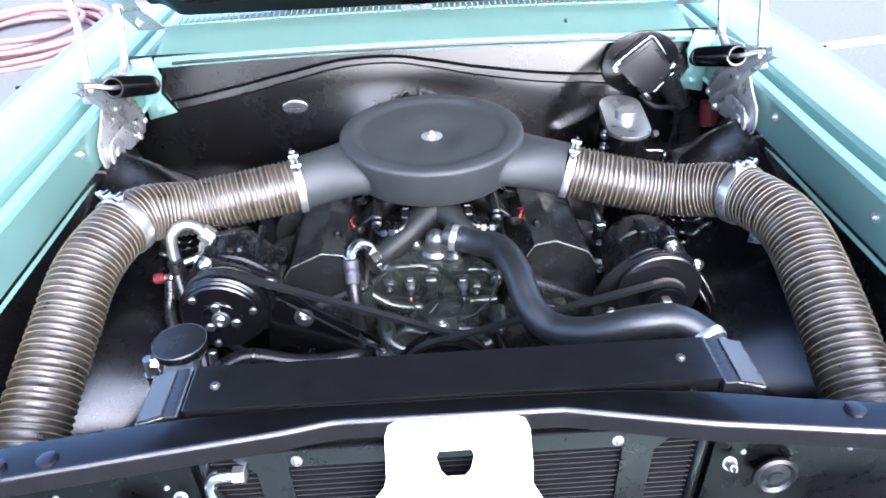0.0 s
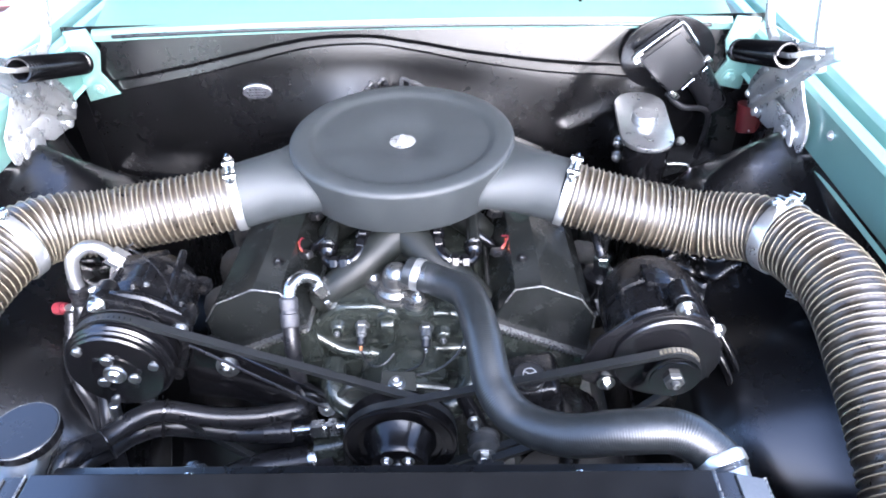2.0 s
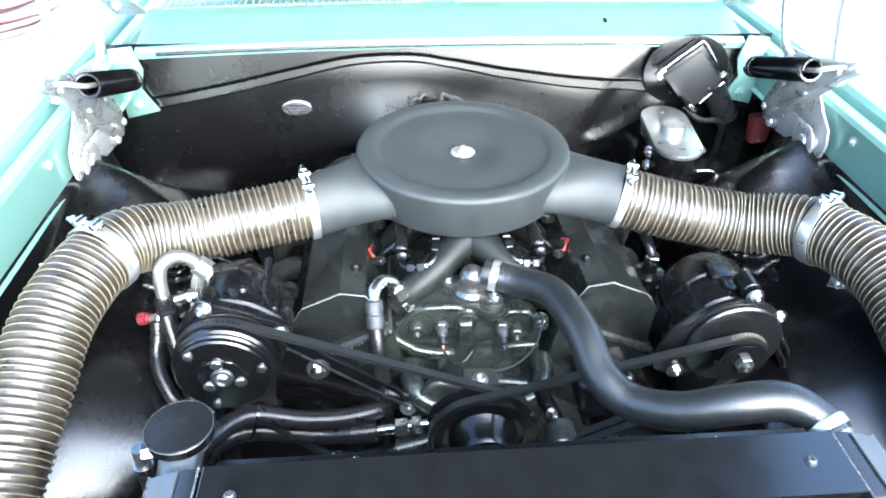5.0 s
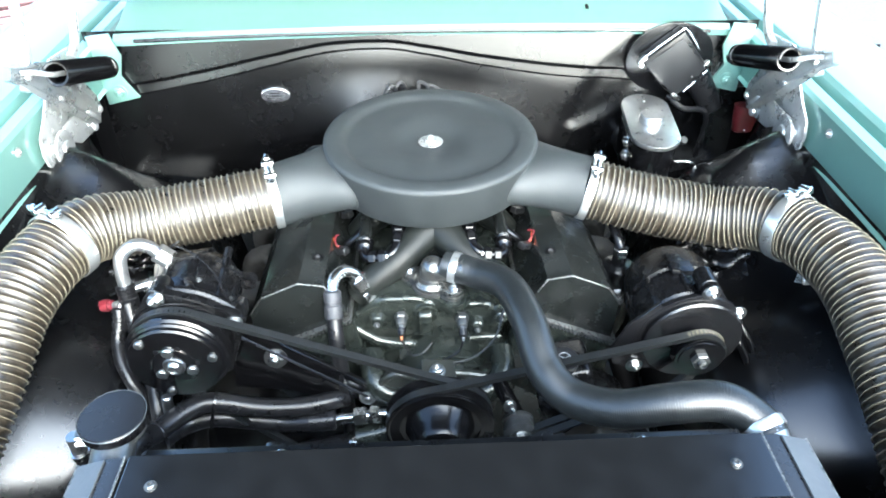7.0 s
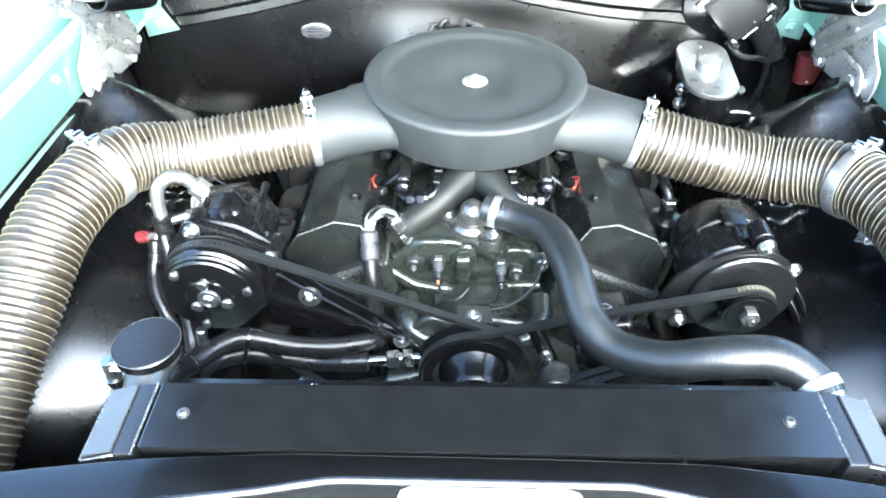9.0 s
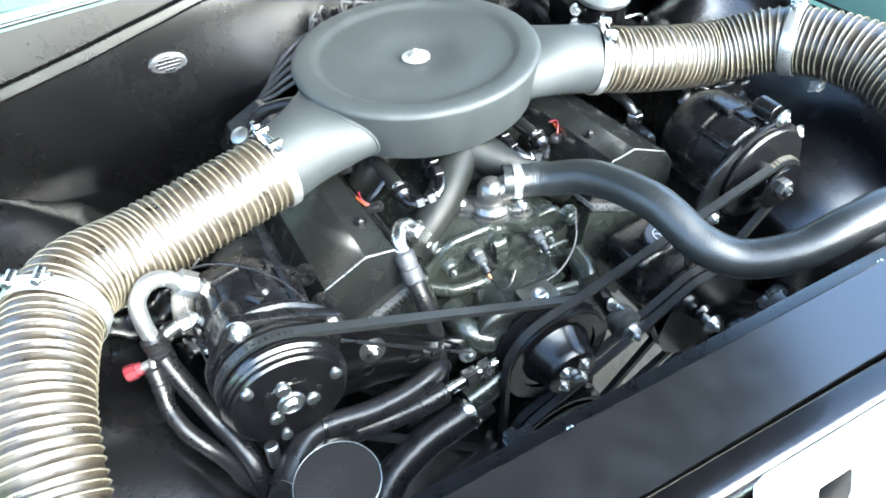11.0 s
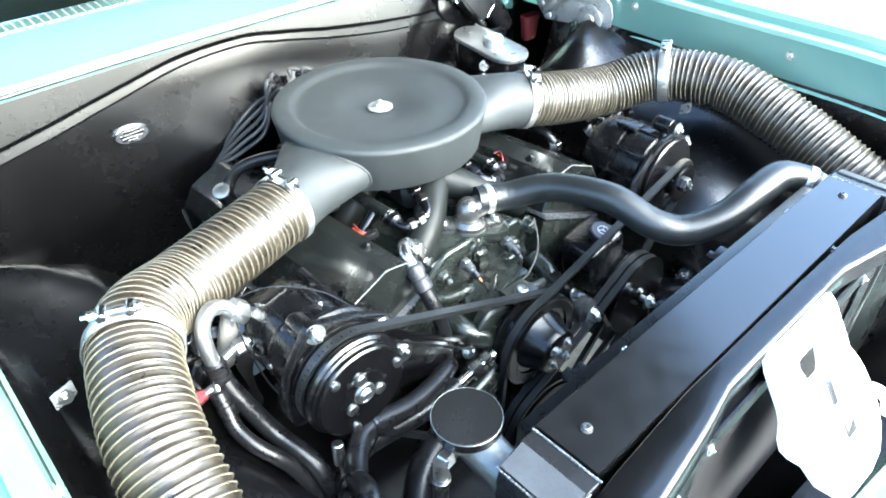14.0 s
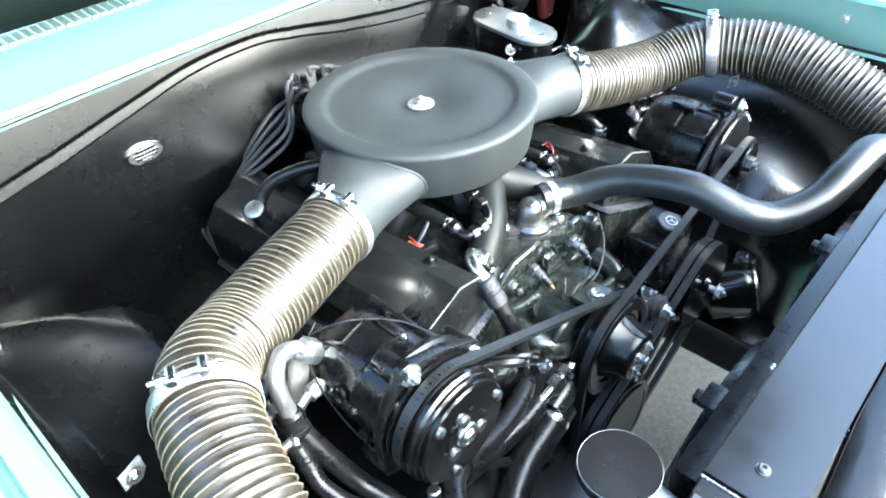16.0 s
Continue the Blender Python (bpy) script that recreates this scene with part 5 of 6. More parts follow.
# ---- air conditioning compressor ----
cmp_ = thing("ac_compressor", (-0.342, -0.28, 0.80), "gloss black air conditioning compressor with clutch pulley", "compressor")
CX, CZ = -0.342, 0.888
bm = B()
lathe(bm, (CX, -0.335, CZ), (0, 1, 0), [(0, 0.060), (0.003, 0.067), (0.012, 0.0675), (0.015, 0.063), (0.020, 0.0590), (0.054, 0.0582), (0.056, 0.0592), (0.060, 0.0592), (0.061, 0.0582), (0.094, 0.0575), (0.110, 0.0565), (0.128, 0.050), (0.140, 0.040), (0.142, 0.02)], 44)
cb = part("case", bm, CAST, cmp_)
for k in range(7):
    a = 2 * math.pi * k / 7 + 0.35
    part("case_lug", box(B(), (CX + 0.059 * math.cos(a), -0.262, CZ + 0.059 * math.sin(a)), (0.010, 0.036, 0.014), (0, -math.degrees(a), 0), 0.003), CAST, cb)
    if k in (0, 1, 2, 3):
        part("case_bolt", bolt(B(), (CX + 0.059 * math.cos(a), -0.281, CZ + 0.059 * math.sin(a)), (0, -1, 0), 0.0042, 0.004, False), DULL, cb)
bm = B()
prism(bm, [(CX - 0.040, -0.198, CZ + 0.040), (CX - 0.030, -0.240, CZ + 0.058), (CX + 0.004, -0.236, CZ + 0.062), (CX + 0.020, -0.200, CZ + 0.050)], (0, 0, -0.03), 0.004)
part("port_block", bm, CAST, cb)
bm = B()
lathe(bm, (-0.272, -0.232, 0.902), (0, -1, 0), [(0, 0.006), (0, 0.0125), (0.012, 0.0125), (0.012, 0.006)], 24, False)
prism(bm, [(-0.278, -0.232, 0.913), (-0.310, -0.232, 0.945), (-0.312, -0.232, 0.915), (-0.280, -0.232, 0.892)], (0, -0.010, 0), 0.001)
part("eye", bm, CAST, cb)
bm = B()
prism(bm, hull_outline([(CX, CZ, 0.0695), (-0.363, 0.956, 0.0135), (-0.271, 0.912, 0.0135), (-0.398, 0.842, 0.012), (-0.300, 0.826, 0.011)], -0.322), (0, -0.012, 0), 0.0015)
part("front_flange", bm, CAST, cb, "cast front flange with bolt ears")
for p0, p1 in (((-0.385, -0.200, 0.925), (-0.330, -0.300, 0.945)), ((-0.300, -0.205, 0.935), (-0.296, -0.300, 0.926))):
    part("case_rib", tube(B(), [Vector(p0), Vector(p0).lerp(Vector(p1), 0.5), Vector(p1)], 0.006, 8), CAST, cb)
for k in range(6):
    a = 2 * math.pi * k / 6 + 0.25
    part("case_bolt", bolt(B(), (CX + 0.060 * math.cos(a), -0.335, CZ + 0.060 * math.sin(a)), (0, -1, 0), 0.005, 0.005, False), BOLT if k in (0, 2) else GLOSS, cb)
bm = B()
lathe(bm, (CX, -0.338, CZ), (0, -1, 0), [(0, 0.045), (0, 0.066), (0.003, 0.0665), (0.006, 0.060), (0.011, 0.060), (0.014, 0.0665), (0.0175, 0.0665), (0.0205, 0.060), (0.0255, 0.060), (0.0285, 0.0665), (0.032, 0.0665), (0.035, 0.0635), (0.038, 0.0635), (0.040, 0.061), (0.040, 0.04)], 64)
part("clutch_pulley", bm, GLOSS, cmp_, "gloss black grooved clutch pulley")
bm = B()
lathe(bm, (CX, -0.377, CZ), (0, -1, 0), [(0, 0.0595), (0.003, 0.0605), (0.006, 0.0605), (0.008, 0.058), (0.0085, 0.03), (0.010, 0.028), (0.010, 0.0)], 56)
plate = part("clutch_plate", bm, GLOSS, cmp_)
bm = B()
lathe(bm, (CX, -0.387, CZ), (0, -1, 0), [(0, 0.0145), (0.003, 0.0135), (0.004, 0.0105), (0.0025, 0.0095), (0.005, 0.008), (0.007, 0.006), (0.005, 0.003)], 28)
part("hub_nut", bm, BOLT, plate)
for k in range(3):
    a = math.radians(98 + 120 * k)
    part("rivet", lathe(B(), (CX + 0.0235 * math.cos(a), -0.386, CZ + 0.0235 * math.sin(a)), (0, -1, 0), [(0, 0.0078), (0.003, 0.0076), (0.0042, 0.006)], 18), BOLT, plate)
    a += math.radians(35)
    part("rivet", lathe(B(), (CX + 0.052 * math.cos(a), -0.385, CZ + 0.052 * math.sin(a)), (0, -1, 0), [(0, 0.0062), (0.003, 0.006), (0.004, 0.0045)], 16), BOLT, plate)
    for d in (-28, 28):
        b = math.radians(98 + 120 * k + d)
        part("rivet_hole", lathe(B(), (CX + 0.030 * math.cos(b), -0.3855, CZ + 0.030 * math.sin(b)), (0, -1, 0), [(0, 0.0036), (0.001, 0.0034)], 12), CAST, plate)
bm = B()
part("lower_boss", lathe(B(), (-0.398, -0.324, 0.842), (0, 1, 0), [(0, 0.011), (0.001, 0.012), (0.028, 0.012), (0.034, 0.008)], 20), CAST, cmp_)
for x, z, r in ((-0.365, 0.951, 0.014), (-0.270, 0.911, 0.012)):
    lathe(bm, (x, -0.324, z), (0, 1, 0), [(0, r * 0.9), (0.001, r), (0.028, r), (0.034, r * 0.7)], 20)
tube(bm, spline([(-0.365, -0.315, 0.951), (-0.345, -0.315, 0.953), (-0.315, -0.315, 0.947), (-0.290, -0.315, 0.931), (-0.270, -0.315, 0.911)], 6), 0.0075, 10)
part("mounting_ear", bm, CAST, cmp_)
for p in ((-0.40, -0.262, 0.905), (-0.398, -0.295, 0.862)):
    part("case_plug", lathe(B(), p, (-1, -0.1, 0.2), [(0, 0.010), (0.004, 0.010), (0.005, 0.008), (0.003, 0.004)], 16), CAST, cmp_)
part("bolt", bolt(B(), (-0.363, -0.334, 0.958), (-0.2, -1, 0.2), 0.0085, 0.010), BOLT, cmp_)
part("bolt", rod(B(), (-0.366, -0.292, 0.945), (-0.3665, -0.308, 0.947), 0.0068, 0.0062, 14, 0.001), BOLT, cmp_)
part("stud", rod(B(), (-0.380, -0.372, 0.775), (-0.377, -0.368, 0.808), 0.0075, 0.0075, 14, 0.0015), BOLT, cmp_)
part("bolt", bolt(B(), (-0.271, -0.334, 0.913), (0, -1, 0.2), 0.0075, 0.008), BOLT, cmp_)
part("clutch_wire", tube(B(), spline([(-0.372, -0.195, 0.945), (-0.396, -0.205, 0.930), (-0.406, -0.235, 0.900), (-0.406, -0.28, 0.866), (-0.397, -0.318, 0.842)], 8), 0.0013, 6), RUBBER, cmp_)
part("clutch_wire", tube(B(), spline([(-0.385, -0.200, 0.940), (-0.362, -0.222, 0.954), (-0.335, -0.240, 0.952), (-0.306, -0.268, 0.942), (-0.286, -0.300, 0.925)], 8), 0.0012, 6), RUBBER, cmp_)

# mounting bracket plate between compressor and engine
bm = B()
prism(bm, [(-0.285, -0.318, 0.865), (-0.245, -0.318, 0.880), (-0.215, -0.318, 0.845), (-0.095, -0.318, 0.752), (-0.092, -0.318, 0.722), (-0.16, -0.318, 0.732), (-0.235, -0.318, 0.755), (-0.30, -0.318, 0.765)], (0, 0.008, 0), 0.001)
brk = solo("compressor_bracket", bm, GLOSS, "gloss black compressor bracket plate with holes", "bracket")
for x, z, r in ((-0.180, 0.776, 0.0125), (-0.150, 0.760, 0.008), (-0.128, 0.745, 0.006), (-0.243, 0.79, 0.009)):
    part("hole_rim", lathe(B(), (x, -0.3175, z), (0, -1, 0), [(0, r), (0.0012, r), (0.0012, r * 0.82), (-0.002, r * 0.8)], 20), GLOSS, brk)
part("bolt", bolt(B(), (-0.232, -0.320, 0.826), (0, -1, 0.2), 0.0115, 0.008), BOLT, brk)
part("bolt", bolt(B(), (-0.107, -0.320, 0.736), (0, -1, 0.5), 0.009, 0.009), BOLT, brk)
part("adjuster", rod(B(), (-0.28, -0.332, 0.89), (-0.105, -0.327, 0.742), 0.0022, 0.0022, 8), RUBBER, brk)


# ---- belts ----
def belt(name_label, circles, y, w=0.0115, h=0.008):
    """A belt round pulleys: the outer hull of their circles."""
    hull = hull_outline(circles, y)
    pts = []
    for a, b in zip(hull, hull[1:] + hull[:1]):
        n = max(1, int((b - a).length / 0.01))
        pts += [a.lerp(b, k / n) for k in range(n)]
    bm = ribbon(B(), pts, w, h, (0, 1, 0))
    return solo("drive_belt", bm, BELT, name_label, "belt", "drive belts", smooth=30)


belt("black rubber belt from compressor to water pump and crank", [(CX, CZ, 0.0625), (0.0, 0.722, 0.0755), (0.0, 0.545, 0.083)], -0.3525)
belt("black toothed rubber belt from alternator to water pump", [(0.352, 0.864, 0.031), (0.0, 0.722, 0.0755), (0.0, 0.545, 0.083)], -0.3675)
belt("black rubber belt from power steering pump to crank", [(0.238, 0.685, 0.072), (0.0, 0.545, 0.083)], -0.3745)
belt("second black rubber belt from power steering pump to crank", [(0.238, 0.685, 0.072), (0.0, 0.545, 0.083)], -0.390)
bm = B()
for k in range(11):
    a = math.radians(35 + k * 8.5)
    box(bm, (0.352 + 0.0363 * math.cos(a), -0.3675, 0.864 + 0.0363 * math.sin(a)), (0.0008, 0.007, 0.0034), (0, -math.degrees(a), 0))
solo("belt_marking", bm, WIRE, "worn unreadable printing on the alternator belt", "marking", smooth=0)

# ---- power steering pump and idler ----
ps = thing("power_steering_pump", (0.235, -0.35, 0.6), "black power steering pump with pulley and filler cap", "pump")
bm = B()
pulley(bm, (0.238, 0.685), 0.0765, -0.365, 2, 0.014, 0.009)
lathe(bm, (0.238, -0.398, 0.685), (0, -1, 0), [(-0.012, 0.055), (-0.006, 0.05), (-0.004, 0.02), (0.004, 0.017), (0.008, 0.014)], 36)
part("pulley", bm, GLOSS, ps)
bm = B()
rod(bm, (0.238, -0.404, 0.685), (0.238, -0.422, 0.685), 0.006)
bolt(bm, (0.238, -0.418, 0.685), (0, -1, 0), 0.0105, 0.010)
part("pulley_nut", bm, BOLT, ps)
bm = B()
lathe(bm, (0.238, -0.355, 0.690), (0, 1, 0), [(0, 0.04), (0.005, 0.055), (0.06, 0.055), (0.075, 0.045)], 32)
box(bm, (0.185, -0.325, 0.765), (0.085, 0.075, 0.10), (0, -12, 0), 0.012, 3)
part("body", bm, CAST, ps)
bm = B()
lathe(bm, (0.178, -0.338, 0.810), (0, -0.25, 1), [(0, 0.016), (0.010, 0.016), (0.010, 0.021), (0.018, 0.021), (0.020, 0.019), (0.020, 0.0)], 28)
cap = part("filler_cap", bm, PLASTIC, ps)
bm = B()
cc = Vector((0.178, -0.3431, 0.8302))
ua, ub = Vector((1, 0, 0)), Vector((0, 1, 0.25)).normalized()
tube(bm, [cc + ua * 0.009 * math.cos(a) + ub * 0.009 * math.sin(a) for a in (2 * math.pi * i / 20 for i in range(21))], 0.0008, 6, False)
for a in (0.5, 2.6, 4.71):
    rod(bm, cc, cc + ua * 0.009 * math.cos(a) + ub * 0.009 * math.sin(a), 0.0008, 0.0008, 6)
part("cap_symbol", bm, ZINC, cap)
idl = thing("idler_roller", (0.13, -0.38, 0.68), "small black belt idler roller with steel bolt", "idler")
part("roller", lathe(B(), (0.118, -0.350, 0.708), (0, -1, 0), [(0, 0.018), (0.003, 0.0235), (0.008, 0.0235), (0.010, 0.0205), (0.016, 0.0205), (0.018, 0.0235), (0.027, 0.0235), (0.030, 0.018), (0.034, 0.012)], 28), DULL, idl)
part("bolt", bolt(B(), (0.118, -0.384, 0.708), (0, -1, 0), 0.0115, 0.012), BOLT, idl)
part("arm", rod(B(), (0.118, -0.345, 0.708), (0.085, -0.325, 0.775), 0.013, 0.011, 14), SEMI, idl)
part("bolt", bolt(B(), (0.104, -0.352, 0.741), (0.2, -1, 0.4), 0.007, 0.014), BOLT, idl)

# ---- hoses on the compressor side ----
h = thing("ac_hose", (-0.43, -0.30, 0.6), "black air conditioning hose with bent aluminium end", "hose", "air conditioning hoses")
part("metal_tube", tube(B(), spline([(-0.398, -0.209, 0.930), (-0.412, -0.208, 0.946), (-0.430, -0.213, 0.953), (-0.446, -0.225, 0.944), (-0.450, -0.232, 0.922), (-0.449, -0.238, 0.896)], 8), 0.0092, 16), ALU, h, "bent aluminium tube")
part("nut", hexnut(B(), (-0.402, -0.210, 0.938), (-0.384, -0.208, 0.918), 0.0145), ALU, h)
part("crimp", lathe(B(), (-0.449, -0.238, 0.902), (0.05, -0.25, -0.95), [(0, 0.011), (0.003, 0.0135), (0.013, 0.0135), (0.014, 0.0125), (0.02, 0.0125), (0.021, 0.0138), (0.036, 0.0138), (0.038, 0.012)], 18), RUBBER, h)
part("hose", tube(B(), spline([(-0.447, -0.250, 0.876), (-0.440, -0.266, 0.852), (-0.423, -0.300, 0.806), (-0.408, -0.335, 0.784), (-0.400, -0.362, 0.760), (-0.396, -0.39, 0.70), (-0.39, -0.42, 0.60)], 8), 0.0118, 16), RUBBER, h)
part("insulation_sleeve", tube(B(), spline([(-0.395, -0.190, 0.918), (-0.408, -0.196, 0.893), (-0.414, -0.188, 0.86), (-0.412, -0.165, 0.82)], 8), 0.0125, 16), WRAP, h, "light tan insulation sleeve")
h = thing("ac_hose", (-0.43, -0.32, 0.6), "thin black air conditioning hose with red service cap", "hose", "air conditioning hoses")
part("metal_tube", tube(B(), spline([(-0.395, -0.228, 0.893), (-0.42, -0.228, 0.893), (-0.445, -0.238, 0.888), (-0.457, -0.25, 0.876), (-0.460, -0.260, 0.858)], 8), 0.0062, 12), ALU, h)
part("nut", hexnut(B(), (-0.418, -0.228, 0.893), (-0.400, -0.228, 0.893), 0.0105), ALU, h)
part("crimp", lathe(B(), (-0.460, -0.254, 0.872), (0.0, -0.6, -0.8), [(0, 0.008), (0.003, 0.0105), (0.014, 0.0105), (0.015, 0.0095), (0.02, 0.0095), (0.021, 0.0108), (0.034, 0.0108), (0.036, 0.009)], 18), RUBBER, h)
part("hose", tube(B(), spline([(-0.461, -0.274, 0.848), (-0.461, -0.288, 0.834), (-0.454, -0.310, 0.820), (-0.439, -0.331, 0.802), (-0.427, -0.343, 0.781), (-0.418, -0.357, 0.752), (-0.408, -0.385, 0.69), (-0.40, -0.41, 0.60)], 8), 0.0095, 16), RUBBER, h)
part("port", rod(B(), (-0.455, -0.249, 0.876), (-0.474, -0.247, 0.870), 0.005), ALU, h)
part("service_cap", lathe(B(), (-0.471, -0.247, 0.871), (-1, 0.05, -0.1), [(0, 0.0075), (0.006, 0.0075), (0.0065, 0.0092), (0.017, 0.0092), (0.0185, 0.008)], 8), RED, h, "red plastic service cap")

h = thing("heater_hose", (-0.14, -0.29, 0.6), "black hose with bent steel end on the intake", "hose")
part("metal_tube", tube(B(), spline([(-0.112, -0.213, 0.866), (-0.122, -0.210, 0.886), (-0.138, -0.216, 0.897), (-0.150, -0.234, 0.896), (-0.152, -0.252, 0.886)], 8), 0.0092, 16), STEEL, h, "bent steel tube")
part("nut", hexnut(B(), (-0.119, -0.211, 0.880), (-0.109, -0.213, 0.862), 0.0155), STEEL, h)
part("nut", hexnut(B(), (-0.107, -0.2135, 0.857), (-0.097, -0.215, 0.838), 0.0145), STEEL, h)
part("crimp", lathe(B(), (-0.152, -0.250, 0.889), (0.05, -0.55, -0.8), [(0, 0.0105), (0.003, 0.0132), (0.016, 0.0132), (0.017, 0.012), (0.022, 0.012), (0.023, 0.0135), (0.04, 0.0135), (0.042, 0.0115)], 18), MESHBRAID, h)
part("hose", tube(B(), spline([(-0.150, -0.272, 0.857), (-0.147, -0.296, 0.82), (-0.143, -0.308, 0.77), (-0.142, -0.305, 0.70), (-0.145, -0.29, 0.60)], 8), 0.0115, 16), RUBBER, h)

h = thing("pressure_hose", (-0.25, -0.42, 0.6), "black pressure hose with steel fitting on the water pump", "hose")
part("fitting", rod(B(), (-0.078, -0.347, 0.728), (-0.160, -0.346, 0.716), 0.0085, 0.008, 14), STEEL, h)
for a, b in ((0.12, 0.30), (0.36, 0.60)):
    p, q = Vector((-0.078, -0.347, 0.728)), Vector((-0.160, -0.346, 0.716))
    part("nut", hexnut(B(), p.lerp(q, a), p.lerp(q, b), 0.0135), STEEL, h)
part("crimp", rod(B(), (-0.155, -0.346, 0.7165), (-0.196, -0.349, 0.7165), 0.0155, 0.0148, 18, 0.002), RUBBER, h)
part("hose", tube(B(), spline([(-0.190, -0.349, 0.7165), (-0.234, -0.345, 0.713), (-0.281, -0.345, 0.722), (-0.333, -0.35, 0.736), (-0.368, -0.364, 0.739), (-0.389, -0.4, 0.752), (-0.409, -0.45, 0.766), (-0.440, -0.490, 0.64), (-0.445, -0.51, 0.55)], 8), 0.0142, 18), RUBBER, h)
part("hose", tube(B(), spline([(-0.15, -0.29, 0.70), (-0.147, -0.318, 0.731), (-0.198, -0.338, 0.74), (-0.256, -0.35, 0.754), (-0.32, -0.356, 0.777), (-0.351, -0.372, 0.783), (-0.381, -0.41, 0.787), (-0.403, -0.47, 0.807), (-0.462, -0.510, 0.65), (-0.465, -0.53, 0.55)], 8), 0.0142, 18), RUBBER, h)
for pa, pb, pn in (((-0.32, -0.356, 0.777), (-0.333, -0.35, 0.736), (-0.256, -0.35, 0.754)), ((-0.381, -0.41, 0.787), (-0.389, -0.4, 0.752), (-0.351, -0.372, 0.783))):
    ca, cb_ = Vector(pa), Vector(pb)
    ax = (Vector(pn) - ca).normalized()
    half = (cb_ - ca).length / 2
    band = stadium((ca + cb_) / 2, cb_ - ca, ax.cross(cb_ - ca), half, 0.0152, 10)
    part("cable_tie", ribbon(B(), band, 0.005, 0.0016, ax), SEMI, h)
h = thing("lower_radiator_hose", (-0.2, -0.37, 0.6), "thick black lower radiator hose with clamp", "radiator hose")
line = even(spline([(-0.100, -0.350, 0.664), (-0.145, -0.356, 0.656), (-0.21, -0.366, 0.652), (-0.27, -0.392, 0.640), (-0.32, -0.45, 0.60), (-0.34, -0.54, 0.54)], 10), 0.003)
part("hose", tube(B(), line, 0.0235, 20), RUBBER, h)
bm = B()
clamp_band(bm, line[10], line[12] - line[8], 0.0236, 0.012)
part("clamp", bm, STEEL, h)

# black line with clip beside the alternator
h = thing("brake_line_tube", (0.48, -0.33, 0.6), "pair of black tubes with a steel clip", "tube")
part("tube", tube(B(), spline([(0.43, -0.27, 0.86), (0.455, -0.30, 0.825), (0.470, -0.322, 0.79), (0.482, -0.336, 0.755), (0.494, -0.36, 0.69), (0.50, -0.40, 0.58)], 8), 0.0065, 12), GLOSS, h)
part("tube", tube(B(), spline([(0.42, -0.28, 0.85), (0.445, -0.312, 0.815), (0.460, -0.334, 0.78), (0.470, -0.35, 0.745), (0.480, -0.37, 0.68), (0.485, -0.41, 0.58)], 8), 0.0065, 12), GLOSS, h)
bm = B()
box(bm, (0.474, -0.340, 0.768), (0.036, 0.022, 0.009), (20, 12, -20), 0.002)
clip = part("clip", bm, STEEL, h)
part("bolt", bolt(B(), (0.490, -0.338, 0.769), (0.8, -0.5, 0.2), 0.0065, 0.008), BOLT, clip)

# ---- rear of the bay ----
mc = thing("brake_master_cylinder", (0.418, 0.15, 0.78), "black brake reservoir with polished oval lid and cap", "brake reservoir")
U = Vector((0.014, 0.18, 0.012)).normalized()
V = U.cross(Vector((0, 0, 1))).normalized()
W = V.cross(U).normalized()
W = W if W.z > 0 else -W
c = Vector((0.420, 0.152, 0.934))
bm = B()
prism(bm, stadium(c - W * 0.085, U, V, 0.051, 0.041), W * 0.084, 0.002)
part("reservoir", bm, GLOSS, mc, "black oval reservoir body")
bm = B()
prism(bm, stadium(c, U, V, 0.052, 0.0455), W * 0.009, 0.0018)
lid = part("lid", bm, ALU, mc, "brushed aluminium oval lid")
bm = B()
lathe(bm, c + W * 0.008 - U * 0.008, W, [(0, 0.021), (0.003, 0.0225), (0.015, 0.0225), (0.0175, 0.0205), (0.0175, 0.0)], 36)
part("filler_cap", bm, ALU, lid, "knurled aluminium filler cap")
for k in (-0.068, 0.068):
    part("screw", cap_screw(B(), c + W * 0.008 + U * k, W, 0.003, 0.0015), STEEL, lid)
bm = B()
rod(bm, (0.41, 0.02, 0.82), (0.425, 0.32, 0.83), 0.028, 0.03, 24, 0.004)
part("cylinder", bm, SEMI, mc)
bm = B()
tube(bm, spline([(0.455, 0.085, 0.890), (0.482, 0.082, 0.890), (0.494, 0.080, 0.882), (0.498, 0.078, 0.85), (0.492, 0.076, 0.842), (0.462, 0.08, 0.842)], 6), 0.0028, 8)
part("bail_wire", bm, STEEL, mc)
for y, z in ((0.125, 0.912), (0.122, 0.885)):
    part("line_nut", bolt(B(), (0.376, y, z), (-0.6, -0.8, 0.2), 0.008, 0.014), STEEL, mc)

wm = thing("wiper_motor", (0.48, 0.27, 0.93), "black wiper motor module on a round plate", "wiper motor")
bm = B()
prism(bm, oval((0.488, 0.300, 1.003), (1, 0, 0), (0, -0.05, 1), 0.088, 0.074, 44), (0, -0.006, 0), 0.0015)
part("mounting_plate", bm, SEMI, wm)
bm = B()
prism(bm, [(0.491, 0.25, 1.074), (0.420, 0.25, 1.015), (0.470, 0.25, 0.960), (0.497, 0.25, 0.940), (0.512, 0.25, 0.952), (0.553, 0.25, 1.000)], (0, 0.040, 0), 0.006)
mb = part("module_box", bm, PLASTIC, wm)
bm = B()
prism(bm, [(0.489, 0.250, 1.062), (0.430, 0.250, 1.013), (0.474, 0.250, 0.964), (0.497, 0.250, 0.947), (0.508, 0.250, 0.955), (0.545, 0.250, 1.000)], (0, -0.003, 0), 0.001)
part("lid", bm, MATTELID, mb, "flat grey-black module lid")
bm = B()
